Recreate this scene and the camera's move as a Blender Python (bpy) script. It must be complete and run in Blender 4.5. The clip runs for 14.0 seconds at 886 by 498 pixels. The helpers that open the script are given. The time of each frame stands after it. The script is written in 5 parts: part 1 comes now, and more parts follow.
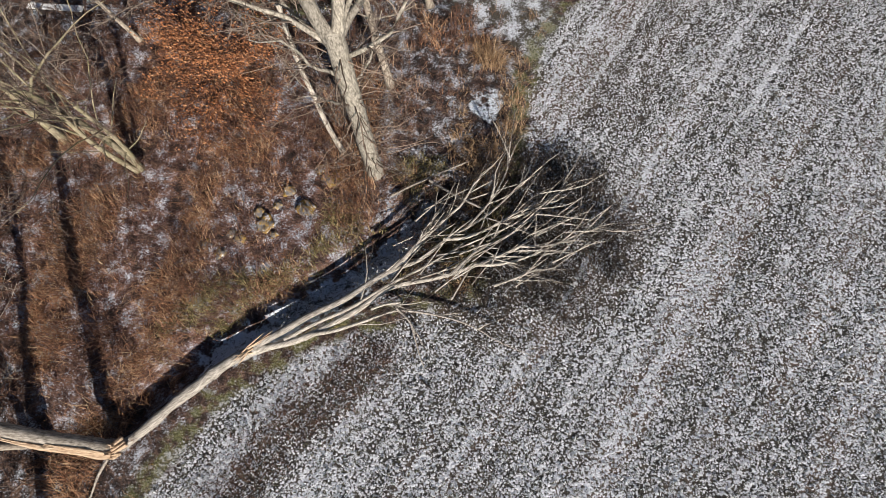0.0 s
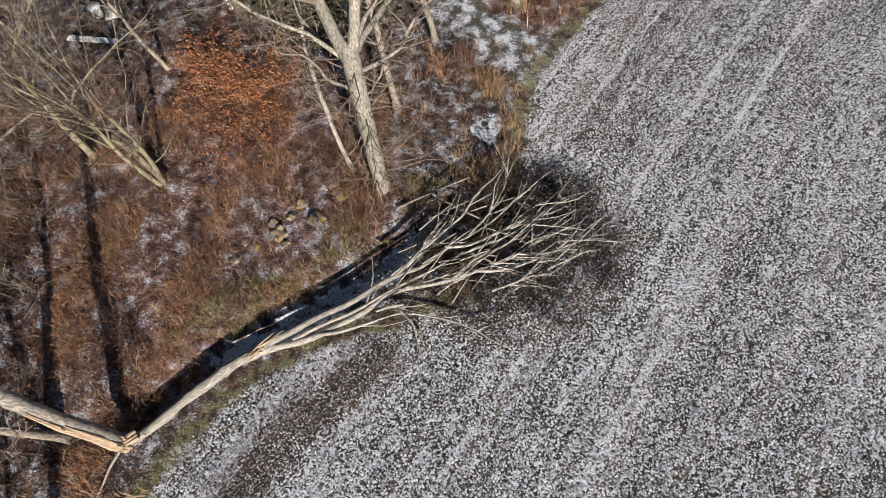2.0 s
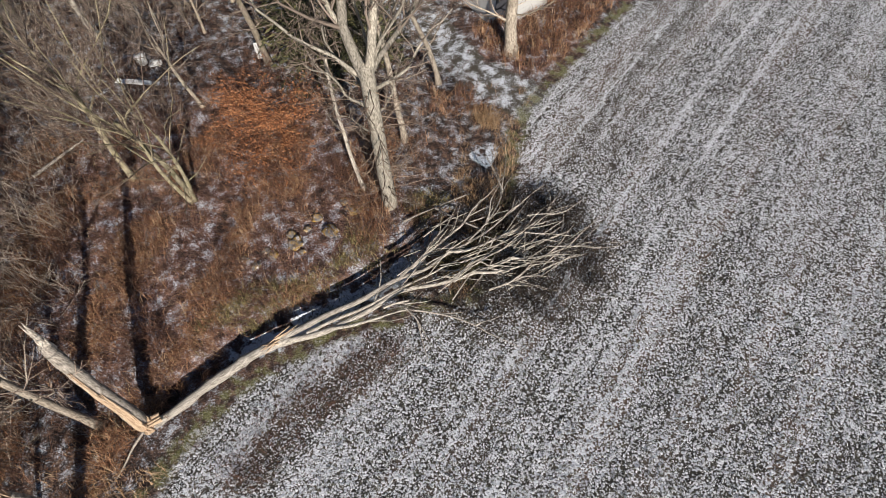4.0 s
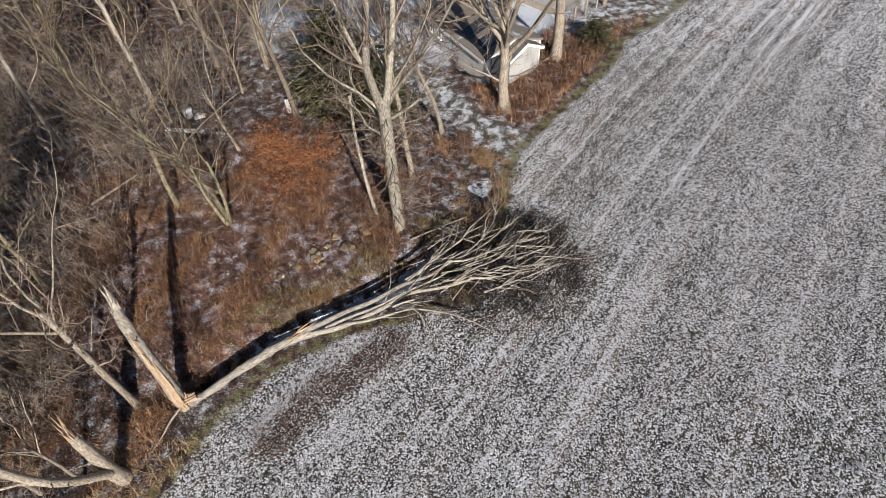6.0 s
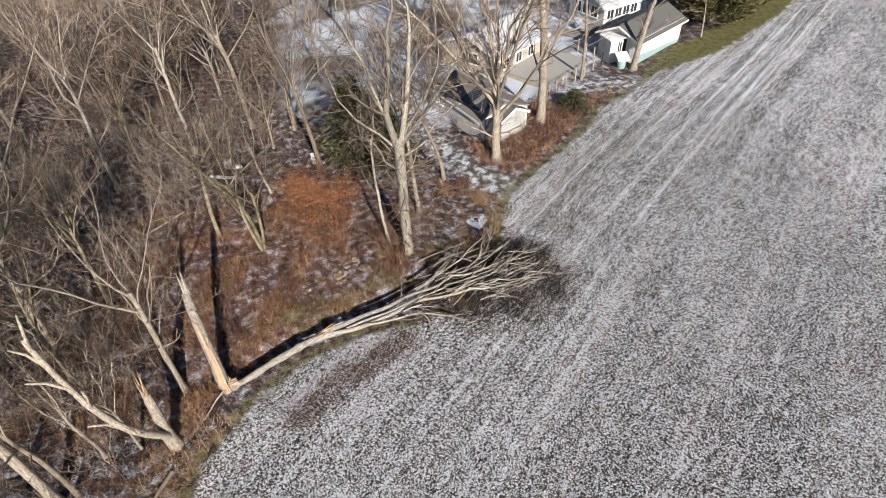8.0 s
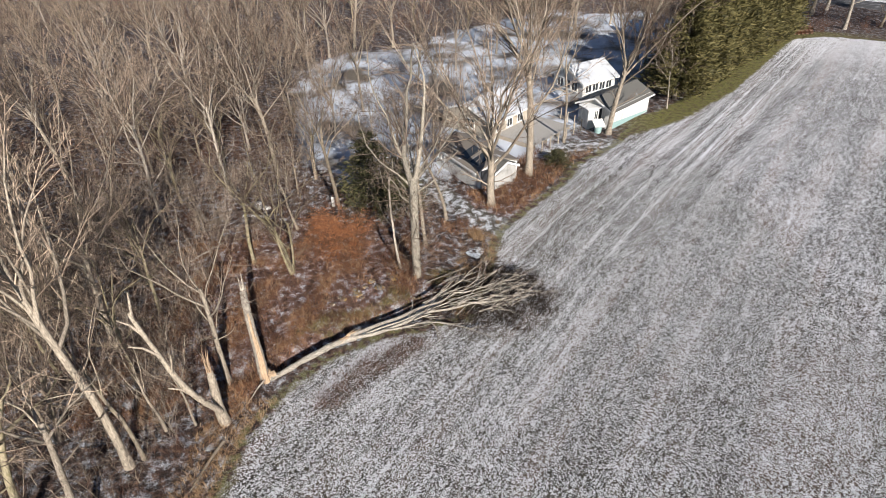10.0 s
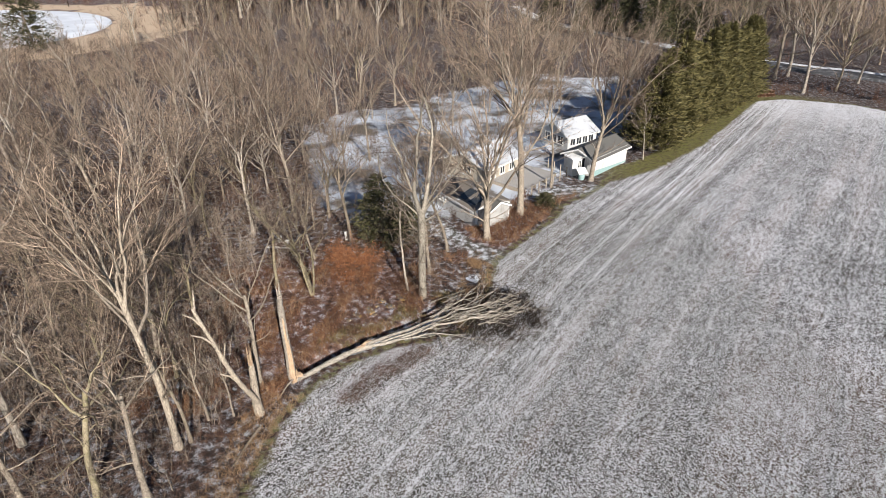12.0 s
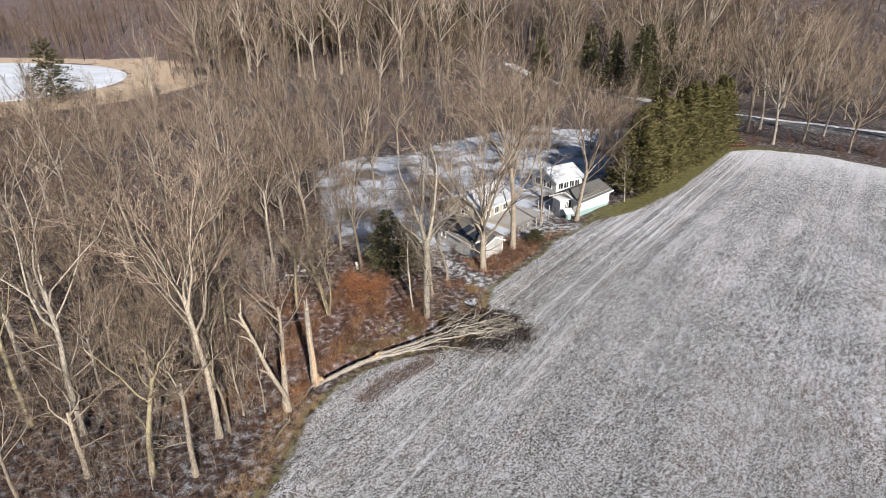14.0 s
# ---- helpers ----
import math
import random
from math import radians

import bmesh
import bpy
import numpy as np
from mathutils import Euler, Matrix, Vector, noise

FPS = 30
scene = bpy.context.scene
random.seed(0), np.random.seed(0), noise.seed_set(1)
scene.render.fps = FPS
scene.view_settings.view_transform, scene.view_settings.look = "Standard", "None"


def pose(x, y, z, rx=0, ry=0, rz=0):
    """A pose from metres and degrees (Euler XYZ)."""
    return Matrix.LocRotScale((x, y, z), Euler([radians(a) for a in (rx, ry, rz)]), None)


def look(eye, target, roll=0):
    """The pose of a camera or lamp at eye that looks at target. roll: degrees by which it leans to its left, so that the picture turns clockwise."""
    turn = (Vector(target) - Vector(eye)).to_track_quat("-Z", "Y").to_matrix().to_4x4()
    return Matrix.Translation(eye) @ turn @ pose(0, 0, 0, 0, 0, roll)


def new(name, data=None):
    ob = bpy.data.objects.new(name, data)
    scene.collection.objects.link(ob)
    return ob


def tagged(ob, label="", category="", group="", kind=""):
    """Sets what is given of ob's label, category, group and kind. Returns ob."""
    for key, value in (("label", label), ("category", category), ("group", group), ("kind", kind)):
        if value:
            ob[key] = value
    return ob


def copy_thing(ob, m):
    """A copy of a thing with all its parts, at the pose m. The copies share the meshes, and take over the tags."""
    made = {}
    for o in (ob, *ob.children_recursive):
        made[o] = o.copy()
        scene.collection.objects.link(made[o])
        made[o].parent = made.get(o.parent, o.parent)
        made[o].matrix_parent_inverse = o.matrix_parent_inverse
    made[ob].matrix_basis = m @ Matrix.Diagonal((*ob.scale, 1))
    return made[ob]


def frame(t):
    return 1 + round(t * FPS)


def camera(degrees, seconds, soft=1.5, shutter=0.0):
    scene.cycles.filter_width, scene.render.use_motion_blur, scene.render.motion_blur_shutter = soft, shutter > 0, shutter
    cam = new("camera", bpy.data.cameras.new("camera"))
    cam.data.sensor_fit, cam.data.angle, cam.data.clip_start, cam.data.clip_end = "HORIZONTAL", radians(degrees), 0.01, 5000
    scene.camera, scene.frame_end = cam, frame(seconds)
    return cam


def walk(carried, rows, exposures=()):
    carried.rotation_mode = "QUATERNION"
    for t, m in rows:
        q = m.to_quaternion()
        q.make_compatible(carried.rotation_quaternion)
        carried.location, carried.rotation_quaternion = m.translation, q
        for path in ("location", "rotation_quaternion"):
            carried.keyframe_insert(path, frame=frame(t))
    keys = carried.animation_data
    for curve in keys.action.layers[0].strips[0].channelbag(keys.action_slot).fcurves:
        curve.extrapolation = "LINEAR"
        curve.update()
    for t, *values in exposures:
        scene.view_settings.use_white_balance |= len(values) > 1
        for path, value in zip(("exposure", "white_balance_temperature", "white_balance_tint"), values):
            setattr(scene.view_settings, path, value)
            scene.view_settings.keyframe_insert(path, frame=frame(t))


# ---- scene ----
cam = camera(77.6, 14.0, soft=0.5)
PATH = [
    (0, (10.684, 0.102, 17.659), (10.644, 0.741, 15.764), -5.5),
    (0.5, (10.678, -0.286, 17.726), (10.639, 0.397, 15.846), -5.3),
    (1, (10.643, -0.682, 17.849), (10.606, 0.045, 15.986), -4.9),
    (1.5, (10.671, -1.111, 18.02), (10.63, -0.344, 16.173), -4.8),
    (2, (10.698, -1.62, 18.212), (10.653, -0.814, 16.382), -4.6),
    (2.5, (10.661, -2.32, 18.397), (10.619, -1.457, 16.593), -4.0),
    (3, (10.653, -3.11, 18.566), (10.611, -2.186, 16.793), -3.9),
    (5.5, (10.887, -7.839, 19.641), (10.83, -6.623, 18.054), -3.7),
    (6, (10.824, -9.152, 19.953), (10.77, -7.87, 18.419), -3.4),
    (6.5, (10.768, -10.509, 20.292), (10.718, -9.167, 18.81), -3.2),
    (7, (10.748, -11.893, 20.669), (10.7, -10.498, 19.237), -3.1),
    (7.5, (10.732, -13.212, 20.988), (10.685, -11.768, 19.605), -3.0),
    (8, (10.651, -14.592, 21.299), (10.609, -13.104, 19.964), -2.8),
    (10.5, (9.61, -22.328, 23.037), (9.615, -20.649, 21.951), -1.0),
    (11, (9.346, -23.901, 23.211), (9.362, -22.189, 22.178), -0.8),
    (11.5, (9.143, -25.136, 23.399), (9.167, -23.402, 22.403), -0.6),
    (12, (9.012, -26.355, 23.679), (9.04, -24.603, 22.713), -0.6),
    (12.5, (8.86, -27.675, 23.996), (8.893, -25.905, 23.065), -0.3),
    (13, (8.703, -29.128, 24.321), (8.74, -27.339, 23.427), -0.2),
    (13.5, (8.507, -30.728, 24.611), (8.55, -28.92, 23.758), -0.2),
    (14, (8.321, -32.427, 24.823), (8.369, -30.599, 24.013), -0.1),
]
walk(cam, [(t, look(eye, target, roll)) for t, eye, target, roll in PATH], exposures=[(0.0, 0.77), (3.0, 0.73), (6.5, 0.64), (8.0, 0.80), (14.0, 0.76)])

# ---------------------------------------------------------------- daylight
SUN_AZ = math.atan2(0.35, -0.94)          # the sun stands behind the field, slightly to +x
SUN_EL = radians(28)
sun_dir = Vector((math.cos(SUN_EL) * math.sin(SUN_AZ), math.cos(SUN_EL) * math.cos(SUN_AZ), math.sin(SUN_EL)))
world = bpy.data.worlds.new("winter_sky")
scene.world = world
world.use_nodes = True
wn = world.node_tree.nodes
sky = wn.new("ShaderNodeTexSky")
sky.sky_type, sky.sun_disc, sky.sun_elevation, sky.sun_rotation = "NISHITA", False, SUN_EL, SUN_AZ
world.node_tree.links.new(sky.outputs[0], wn["Background"].inputs[0])
wn["Background"].inputs[1].default_value = 0.05
sky.dust_density, sky.ozone_density, sky.air_density = 0.2, 4.0, 1.0
lamp = bpy.data.lights.new("sun", "SUN")
lamp.energy, lamp.angle, lamp.color = 4.9, radians(0.5), (1.0, 0.94, 0.87)
sun = new("sun", lamp)
sun.matrix_world = look(sun_dir * 100, (0, 0, 0))


# ---------------------------------------------------------------- materials
class Nodes:
    """A short way to write a node material."""

    def __init__(self, name, rough=0.85):
        self.m = bpy.data.materials.new(name)
        self.m.use_nodes = True
        self.t = self.m.node_tree
        self.b = self.t.nodes["Principled BSDF"]
        self.b.inputs["Roughness"].default_value = rough
        self.b.inputs["Specular IOR Level"].default_value = 0.25
        self.coords = self.t.nodes.new("ShaderNodeTexCoord").outputs["Object"]

    def put(self, socket, v):
        if isinstance(v, bpy.types.NodeSocket):
            self.t.links.new(v, socket)
        elif isinstance(v, tuple) and len(v) == 3 and socket.type == "RGBA":
            socket.default_value = (*v, 1)
        else:
            socket.default_value = v

    def mapped(self, scale=(1, 1, 1), turn=(0, 0, 0), at=None):
        n = self.t.nodes.new("ShaderNodeMapping")
        self.put(n.inputs[0], at or self.coords)
        n.inputs["Scale"].default_value, n.inputs["Rotation"].default_value = scale, turn
        return n.outputs[0]

    def noise(self, scale, detail=3.0, rough=0.6, at=None):
        n = self.t.nodes.new("ShaderNodeTexNoise")
        self.put(n.inputs["Vector"], at or self.coords)
        n.inputs["Scale"].default_value, n.inputs["Detail"].default_value, n.inputs["Roughness"].default_value = scale, detail, rough
        return n.outputs[0]

    def cells(self, scale, at=None, out="Color", feature="F1"):
        n = self.t.nodes.new("ShaderNodeTexVoronoi")
        n.feature = feature
        self.put(n.inputs["Vector"], at or self.coords)
        n.inputs["Scale"].default_value = scale
        return n.outputs[out]

    def attr(self, name):
        n = self.t.nodes.new("ShaderNodeAttribute")
        n.attribute_name = name
        return n.outputs["Fac"]

    def vec(self, x, y, z=0.0):
        n = self.t.nodes.new("ShaderNodeCombineXYZ")
        for s, v in zip(n.inputs, (x, y, z)):
            self.put(s, v)
        return n.outputs[0]

    def math(self, op, a, b=0.0, c=0.0):
        n = self.t.nodes.new("ShaderNodeMath")
        n.operation = op
        for s, v in zip(n.inputs, (a, b, c)):
            self.put(s, v)
        return n.outputs[0]

    def step(self, v, lo, hi, a=0.0, b=1.0):
        n = self.t.nodes.new("ShaderNodeMapRange")
        n.interpolation_type = "SMOOTHSTEP"
        for s, x in zip(n.inputs, (v, lo, hi, a, b)):
            self.put(s, x)
        return n.outputs[0]

    def ramp(self, v, *stops):
        n = self.t.nodes.new("ShaderNodeValToRGB")
        self.put(n.inputs[0], v)
        while len(n.color_ramp.elements) < len(stops):
            n.color_ramp.elements.new(0.5)
        for e, (pos, col) in zip(n.color_ramp.elements, stops):
            e.position, e.color = pos, (*col, 1)
        return n.outputs[0]

    def mix(self, f, a, b, how="MIX"):
        n = self.t.nodes.new("ShaderNodeMix")
        n.data_type, n.blend_type = "RGBA", how
        self.put(n.inputs["Factor"], f)
        ins = [s for s in n.inputs if s.type == "RGBA"]
        self.put(ins[0], a)
        self.put(ins[1], b)
        return [s for s in n.outputs if s.type == "RGBA"][0]

    def random(self):
        return self.t.nodes.new("ShaderNodeObjectInfo").outputs["Random"]

    def island(self):
        return self.t.nodes.new("ShaderNodeNewGeometry").outputs["Random Per Island"]

    def bump(self, h, strength=0.5, dist=0.05):
        n = self.t.nodes.new("ShaderNodeBump")
        n.inputs["Strength"].default_value, n.inputs["Distance"].default_value = strength, dist
        self.put(n.inputs["Height"], h)
        self.put(self.b.inputs["Normal"], n.outputs[0])

    def done(self, colour, rough=None):
        self.put(self.b.inputs["Base Color"], colour)
        if rough is not None:
            self.put(self.b.inputs["Roughness"], rough)
        return self.m


def ground_material():
    n = Nodes("frosted_ground", 0.9)
    edge, across, along, yard, glade, drive = [n.attr(a) for a in ("edge", "across", "along", "yard", "glade", "drive")]
    fine, mid, big = n.noise(14.0, 5, 0.9), n.noise(1.7, 3), n.noise(0.22, 3)
    # the field: drilled rows of low cover crop, rimed with frost
    rows = n.noise(1.0, 3, 0.6, n.vec(n.math("MULTIPLY", across, 3.8), n.math("MULTIPLY", along, 0.9)))
    wide = n.noise(1.0, 2, 0.5, n.vec(n.math("MULTIPLY", across, 0.6), n.math("MULTIPLY", along, 0.04)))
    tuft = n.cells(12.5, n.mapped((1, 1, 1)), "Distance")
    clump = n.noise(5.0, 3, 0.7)
    v = n.math("ADD", n.math("MULTIPLY", fine, 0.75), n.math("MULTIPLY", tuft, -0.30))
    v = n.math("ADD", v, n.math("MULTIPLY", clump, 0.36))
    v = n.math("ADD", v, n.math("MULTIPLY", rows, 0.26))
    v = n.math("ADD", v, n.math("MULTIPLY", wide, 0.08))
    v = n.math("ADD", v, n.math("MULTIPLY", big, 0.10))
    # wheel marks: one pair worn most, and a sheaf of finer lines where the headland was turned on
    worn = n.step(n.noise(0.8, 3, 0.6), 0.36, 0.62, 0.25, 1.25)
    for off, amount in ((0.0, 0.085), (1.9, 0.075), (-3.4, 0.05), (9.1, 0.035), (11.0, 0.03), (17.4, 0.03), (19.3, 0.03)):
        d = n.math("ABSOLUTE", n.math("SUBTRACT", across, off))
        v = n.math("ADD", v, n.math("MULTIPLY", n.step(d, 0.03, 0.17, amount, 0.0), worn))
    lines = n.noise(1.0, 3, 0.62, n.vec(n.math("MULTIPLY", across, 1.9), n.math("MULTIPLY", along, 0.022)))
    sheaf = n.math("MULTIPLY", n.step(n.math("ABSOLUTE", n.math("ADD", across, 1.0)), 3.5, 8.0, 1.0, 0.15), n.step(along, 18, 42, 0.1, 1.0))
    v = n.math("ADD", v, n.math("MULTIPLY", n.step(lines, 0.42, 0.66, -0.02, 0.045), sheaf))
    fork = n.noise(1.0, 2, 0.5, n.vec(n.math("ADD", n.math("MULTIPLY", across, 2.3), n.math("MULTIPLY", along, 0.12)), n.math("MULTIPLY", along, 0.02)))
    v = n.math("ADD", v, n.math("MULTIPLY", n.step(fork, 0.62, 0.70, 0.0, 0.06), sheaf))
    weeds, rime = n.attr("weeds"), n.attr("rime")
    v = n.math("ADD", v, n.math("MULTIPLY", n.math("MULTIPLY", rime, n.step(clump, 0.40, 0.58, 0.0, 1.4)), 0.16))
    v = n.math("SUBTRACT", v, n.math("MULTIPLY", n.math("MULTIPLY", weeds, n.step(clump, 0.38, 0.6, 0.1, 1.4)), 0.10))
    v = n.math("ADD", v, n.step(along, 100, 124, 0.0, 0.08))
    frost = n.step(v, 0.598, 0.662)
    leaf = n.ramp(mid, (0.3, (0.022, 0.020, 0.017)), (0.55, (0.055, 0.048, 0.040)), (0.75, (0.13, 0.104, 0.082)))
    leaf = n.mix(n.math("MULTIPLY", n.step(wide, 0.45, 0.65), 0.7), leaf, (0.15, 0.10, 0.075))
    leaf = n.mix(n.math("MULTIPLY", weeds, 0.4), leaf, (0.12, 0.075, 0.052))
    field = n.mix(frost, leaf, n.ramp(fine, (0.35, (0.52, 0.52, 0.545)), (0.65, (0.88, 0.88, 0.91))))
    # the wood's floor: leaf litter, dead grass, patches of thin snow
    litter = n.ramp(n.noise(3.1, 5, 0.75), (0.34, (0.012, 0.009, 0.008)), (0.50, (0.050, 0.032, 0.026)), (0.60, (0.145, 0.088, 0.064)), (0.76, (0.38, 0.26, 0.17)))
    rust = n.ramp(n.noise(5.0, 5, 0.7, n.mapped((0.5, 0.9, 1), (0, 0, 0.5))), (0.30, (0.040, 0.018, 0.016)), (0.5, (0.14, 0.064, 0.046)), (0.72, (0.36, 0.19, 0.12)))
    litter = n.mix(n.math("MULTIPLY", glade, n.step(mid, 0.3, 0.6)), litter, rust)
    snowy = n.math("MULTIPLY", n.attr("thin_snow"), n.step(n.math("ADD", n.math("MULTIPLY", mid, 0.5), n.math("MULTIPLY", fine, 0.7)), 0.60, 0.72))
    litter = n.mix(snowy, litter, (0.62, 0.65, 0.71))
    # yard and drive: trodden snow over gravel and grass
    trodden = n.mix(n.step(n.math("ADD", n.noise(0.16, 5, 0.55), n.math("MULTIPLY", fine, 0.12)), 0.42, 0.64), (0.15, 0.125, 0.10), (0.62, 0.66, 0.73))
    ditch = n.attr("ditch")
    litter = n.mix(n.step(n.math("ADD", ditch, n.math("MULTIPLY", n.math("SUBTRACT", mid, 0.5), 2.6)), 0.55, 0.8), litter, n.mix(n.step(v, 0.44, 0.60), (0.06, 0.055, 0.04), (0.74, 0.78, 0.84)))
    floor = n.mix(n.step(n.math("ADD", yard, n.math("MULTIPLY", n.math("SUBTRACT", n.noise(0.35, 4, 0.7), 0.5), 2.0)), 0.4, 0.8), litter, trodden)
    gravel = n.mix(n.step(n.math("ADD", n.math("MULTIPLY", fine, 0.6), n.math("MULTIPLY", mid, 0.5)), 0.53, 0.61), (0.075, 0.065, 0.050), (0.64, 0.66, 0.70))
    floor = n.mix(n.step(n.math("ADD", drive, n.math("MULTIPLY", n.math("SUBTRACT", n.noise(1.1, 5, 0.75), 0.5), 2.6)), 0.45, 0.7), floor, gravel)
    # green verge along the field's edge
    ragged = n.math("ADD", edge, n.math("MULTIPLY", n.math("SUBTRACT", n.noise(0.9, 4, 0.7), 0.5), 1.6))
    verge = n.attr("verge")
    green = n.ramp(fine, (0.32, (0.055, 0.055, 0.016)), (0.52, (0.15, 0.145, 0.042)), (0.72, (0.34, 0.27, 0.11)))
    wideness = n.math("ADD", 0.55, n.math("MULTIPLY", verge, 2.6))
    band = n.math("MULTIPLY", n.step(n.math("ADD", ragged, wideness), -0.3, 0.1), n.step(mid, 0.40, 0.58, 0.0, 0.85))
    band = n.math("MAXIMUM", band, n.math("MULTIPLY", n.math("MULTIPLY", verge, n.step(mid, 0.35, 0.6, 0.45, 1.0)), n.step(n.math("ADD", ragged, 3.2), -0.4, 0.3)))
    floor = n.mix(band, floor, green)
    col = n.mix(n.step(ragged, -0.25, 0.3), floor, field)
    h = n.math("ADD", n.math("MULTIPLY", fine, 0.7), n.math("MULTIPLY", tuft, -0.5))
    sand = n.attr("sand")
    col = n.mix(n.step(n.math("ADD", sand, n.math("MULTIPLY", n.math("SUBTRACT", n.noise(0.12, 4), 0.5), 0.9)), 0.4, 0.7), col, n.mix(mid, (0.44, 0.32, 0.22), (0.66, 0.52, 0.38)))
    n.bump(n.math("ADD", h, n.math("MULTIPLY", rows, 0.3)), 1.0, 0.15)
    return n.done(col)


def bark_material(name, dark, light, streak=(9, 9, 1.6), moss=0.0, turn=0.0):
    n = Nodes(name, 0.9)
    grain = n.noise(3.0, 5, 0.7, n.mapped(streak, at=n.mapped(turn=(0, 0, turn))))
    blotch = n.noise(1.3, 3)
    col = n.mix(n.step(grain, 0.3, 0.7), dark, light)
    col = n.mix(n.math("MULTIPLY", n.step(blotch, 0.45, 0.7), 0.5), col, tuple(0.6 * a + 0.25 * b for a, b in zip(dark, light)))
    if moss:
        col = n.mix(n.math("MULTIPLY", n.step(n.noise(2.2, 4), 0.45, 0.65), moss), col, (0.14, 0.13, 0.05))
    tint = n.ramp(n.random(), (0.0, (0.66, 0.63, 0.60)), (1.0, (1.18, 1.13, 1.06)))
    n.bump(grain, 0.6, 0.03)
    return n.done(n.mix(1.0, col, tint, "MULTIPLY"))


def twig_material(name, a, b):
    n = Nodes(name, 0.85)
    tint = n.ramp(n.random(), (0.0, (0.52, 0.47, 0.44)), (0.45, (0.90, 0.85, 0.81)), (1.0, (1.3, 1.26, 1.2)))
    return n.done(n.mix(1.0, n.mix(n.math("POWER", n.island(), 1.5), a, b), tint, "MULTIPLY"))


def leaf_material(name, *stops, rough=0.7):
    n = Nodes(name, rough)
    col = n.ramp(n.island(), *stops)
    return n.done(n.mix(n.math("MULTIPLY", n.noise(14, 2), 0.35), col, (0.02, 0.02, 0.01)))


def siding_material(name, base, dirt, pitch=0.18):
    n = Nodes(name, 0.7)
    stain = n.noise(1.6, 5, 0.7, n.mapped((1, 1, 0.35)))
    col = n.mix(n.math("MULTIPLY", n.step(stain, 0.45, 0.75), 0.6), base, dirt)
    col = n.mix(n.math("MULTIPLY", n.noise(22, 2), 0.15), col, dirt)
    n.bump(n.noise(30, 3), 0.15, 0.01)
    return n.done(col)


def roof_material(name, base, snow, amount):
    n = Nodes(name, 0.8)
    grit = n.noise(24, 4, 0.7)
    col = n.mix(n.math("MULTIPLY", grit, 0.5), base, tuple(0.5 * c for c in base))
    col = n.mix(n.step(n.math("ADD", n.noise(0.9, 4), n.math("MULTIPLY", grit, 0.3)), 0.95 - amount, 1.15 - amount), col, snow)
    n.bump(grit, 0.4, 0.02)
    return n.done(col)


def plain_material(name, col, rough=0.6, metal=0.0, wear=0.25):
    n = Nodes(name, rough)
    n.b.inputs["Metallic"].default_value = metal
    return n.done(n.mix(n.math("MULTIPLY", n.step(n.noise(6, 5, 0.7), 0.35, 0.75), wear), col, tuple(0.35 * c for c in col)))


def wood_material(name, a, b, c):
    n = Nodes(name, 0.75)
    g = n.noise(2.0, 6, 0.75, n.mapped((14, 14, 1.2)))
    col = n.ramp(g, (0.28, a), (0.5, b), (0.72, c))
    n.bump(g, 0.9, 0.03)
    return n.done(col)


M_GROUND = ground_material()
M_BARK = bark_material("pale_grey_bark", (0.105, 0.086, 0.066), (0.49, 0.435, 0.365))
M_BARK_GREAT = bark_material("old_grey_bark", (0.10, 0.09, 0.072), (0.43, 0.40, 0.345), (7, 7, 2.2))
M_BARK_DARK = bark_material("brown_bark", (0.11, 0.088, 0.07), (0.40, 0.345, 0.285), moss=0.3)
M_BARK_MOSS = bark_material("lichened_bark", (0.13, 0.11, 0.075), (0.37, 0.33, 0.235), moss=0.5)
M_BARK_DEAD = bark_material("bleached_bark", (0.12, 0.10, 0.08), (0.54, 0.50, 0.445))
M_BARK_FALLEN = bark_material("furrowed_fallen_bark", (0.090, 0.075, 0.060), (0.60, 0.565, 0.51), (1.3, 11, 11), turn=-0.55)
M_TWIG = twig_material("brown_twigs", (0.060, 0.043, 0.035), (0.28, 0.222, 0.18))
M_TWIG_PALE = twig_material("pale_twigs", (0.16, 0.13, 0.105), (0.46, 0.40, 0.34))
M_TWIG_FAR = twig_material("sunlit_grey_brown_twigs", (0.050, 0.036, 0.027), (0.44, 0.35, 0.275))
# Near-black: dark bark with the shade inside the fallen crown added to it.
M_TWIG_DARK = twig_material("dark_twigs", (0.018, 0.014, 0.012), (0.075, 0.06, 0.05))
M_TWIG_RED = twig_material("red_brown_stems", (0.075, 0.038, 0.027), (0.19, 0.105, 0.07))
M_SPLINTER = wood_material("splintered_heartwood", (0.14, 0.075, 0.045), (0.44, 0.31, 0.20), (0.62, 0.50, 0.37))
M_RUST_GRASS = leaf_material("dead_rust_grass", (0.0, (0.08, 0.035, 0.021)), (0.4, (0.25, 0.112, 0.058)), (0.75, (0.44, 0.235, 0.125)), (1.0, (0.60, 0.44, 0.27)))
M_OLIVE_GRASS = leaf_material("olive_grass", (0.0, (0.05, 0.045, 0.016)), (0.5, (0.17, 0.14, 0.05)), (1.0, (0.46, 0.36, 0.18)))
M_STRAW = leaf_material("straw_grass", (0.0, (0.16, 0.09, 0.045)), (0.6, (0.38, 0.235, 0.125)), (1.0, (0.58, 0.42, 0.26)))
M_FROST_LEAF = leaf_material("frosted_stubble", (0.0, (0.045, 0.045, 0.025)), (0.30, (0.11, 0.10, 0.065)), (0.45, (0.36, 0.36, 0.35)), (0.75, (0.66, 0.67, 0.69)), (1.0, (0.80, 0.81, 0.84)))
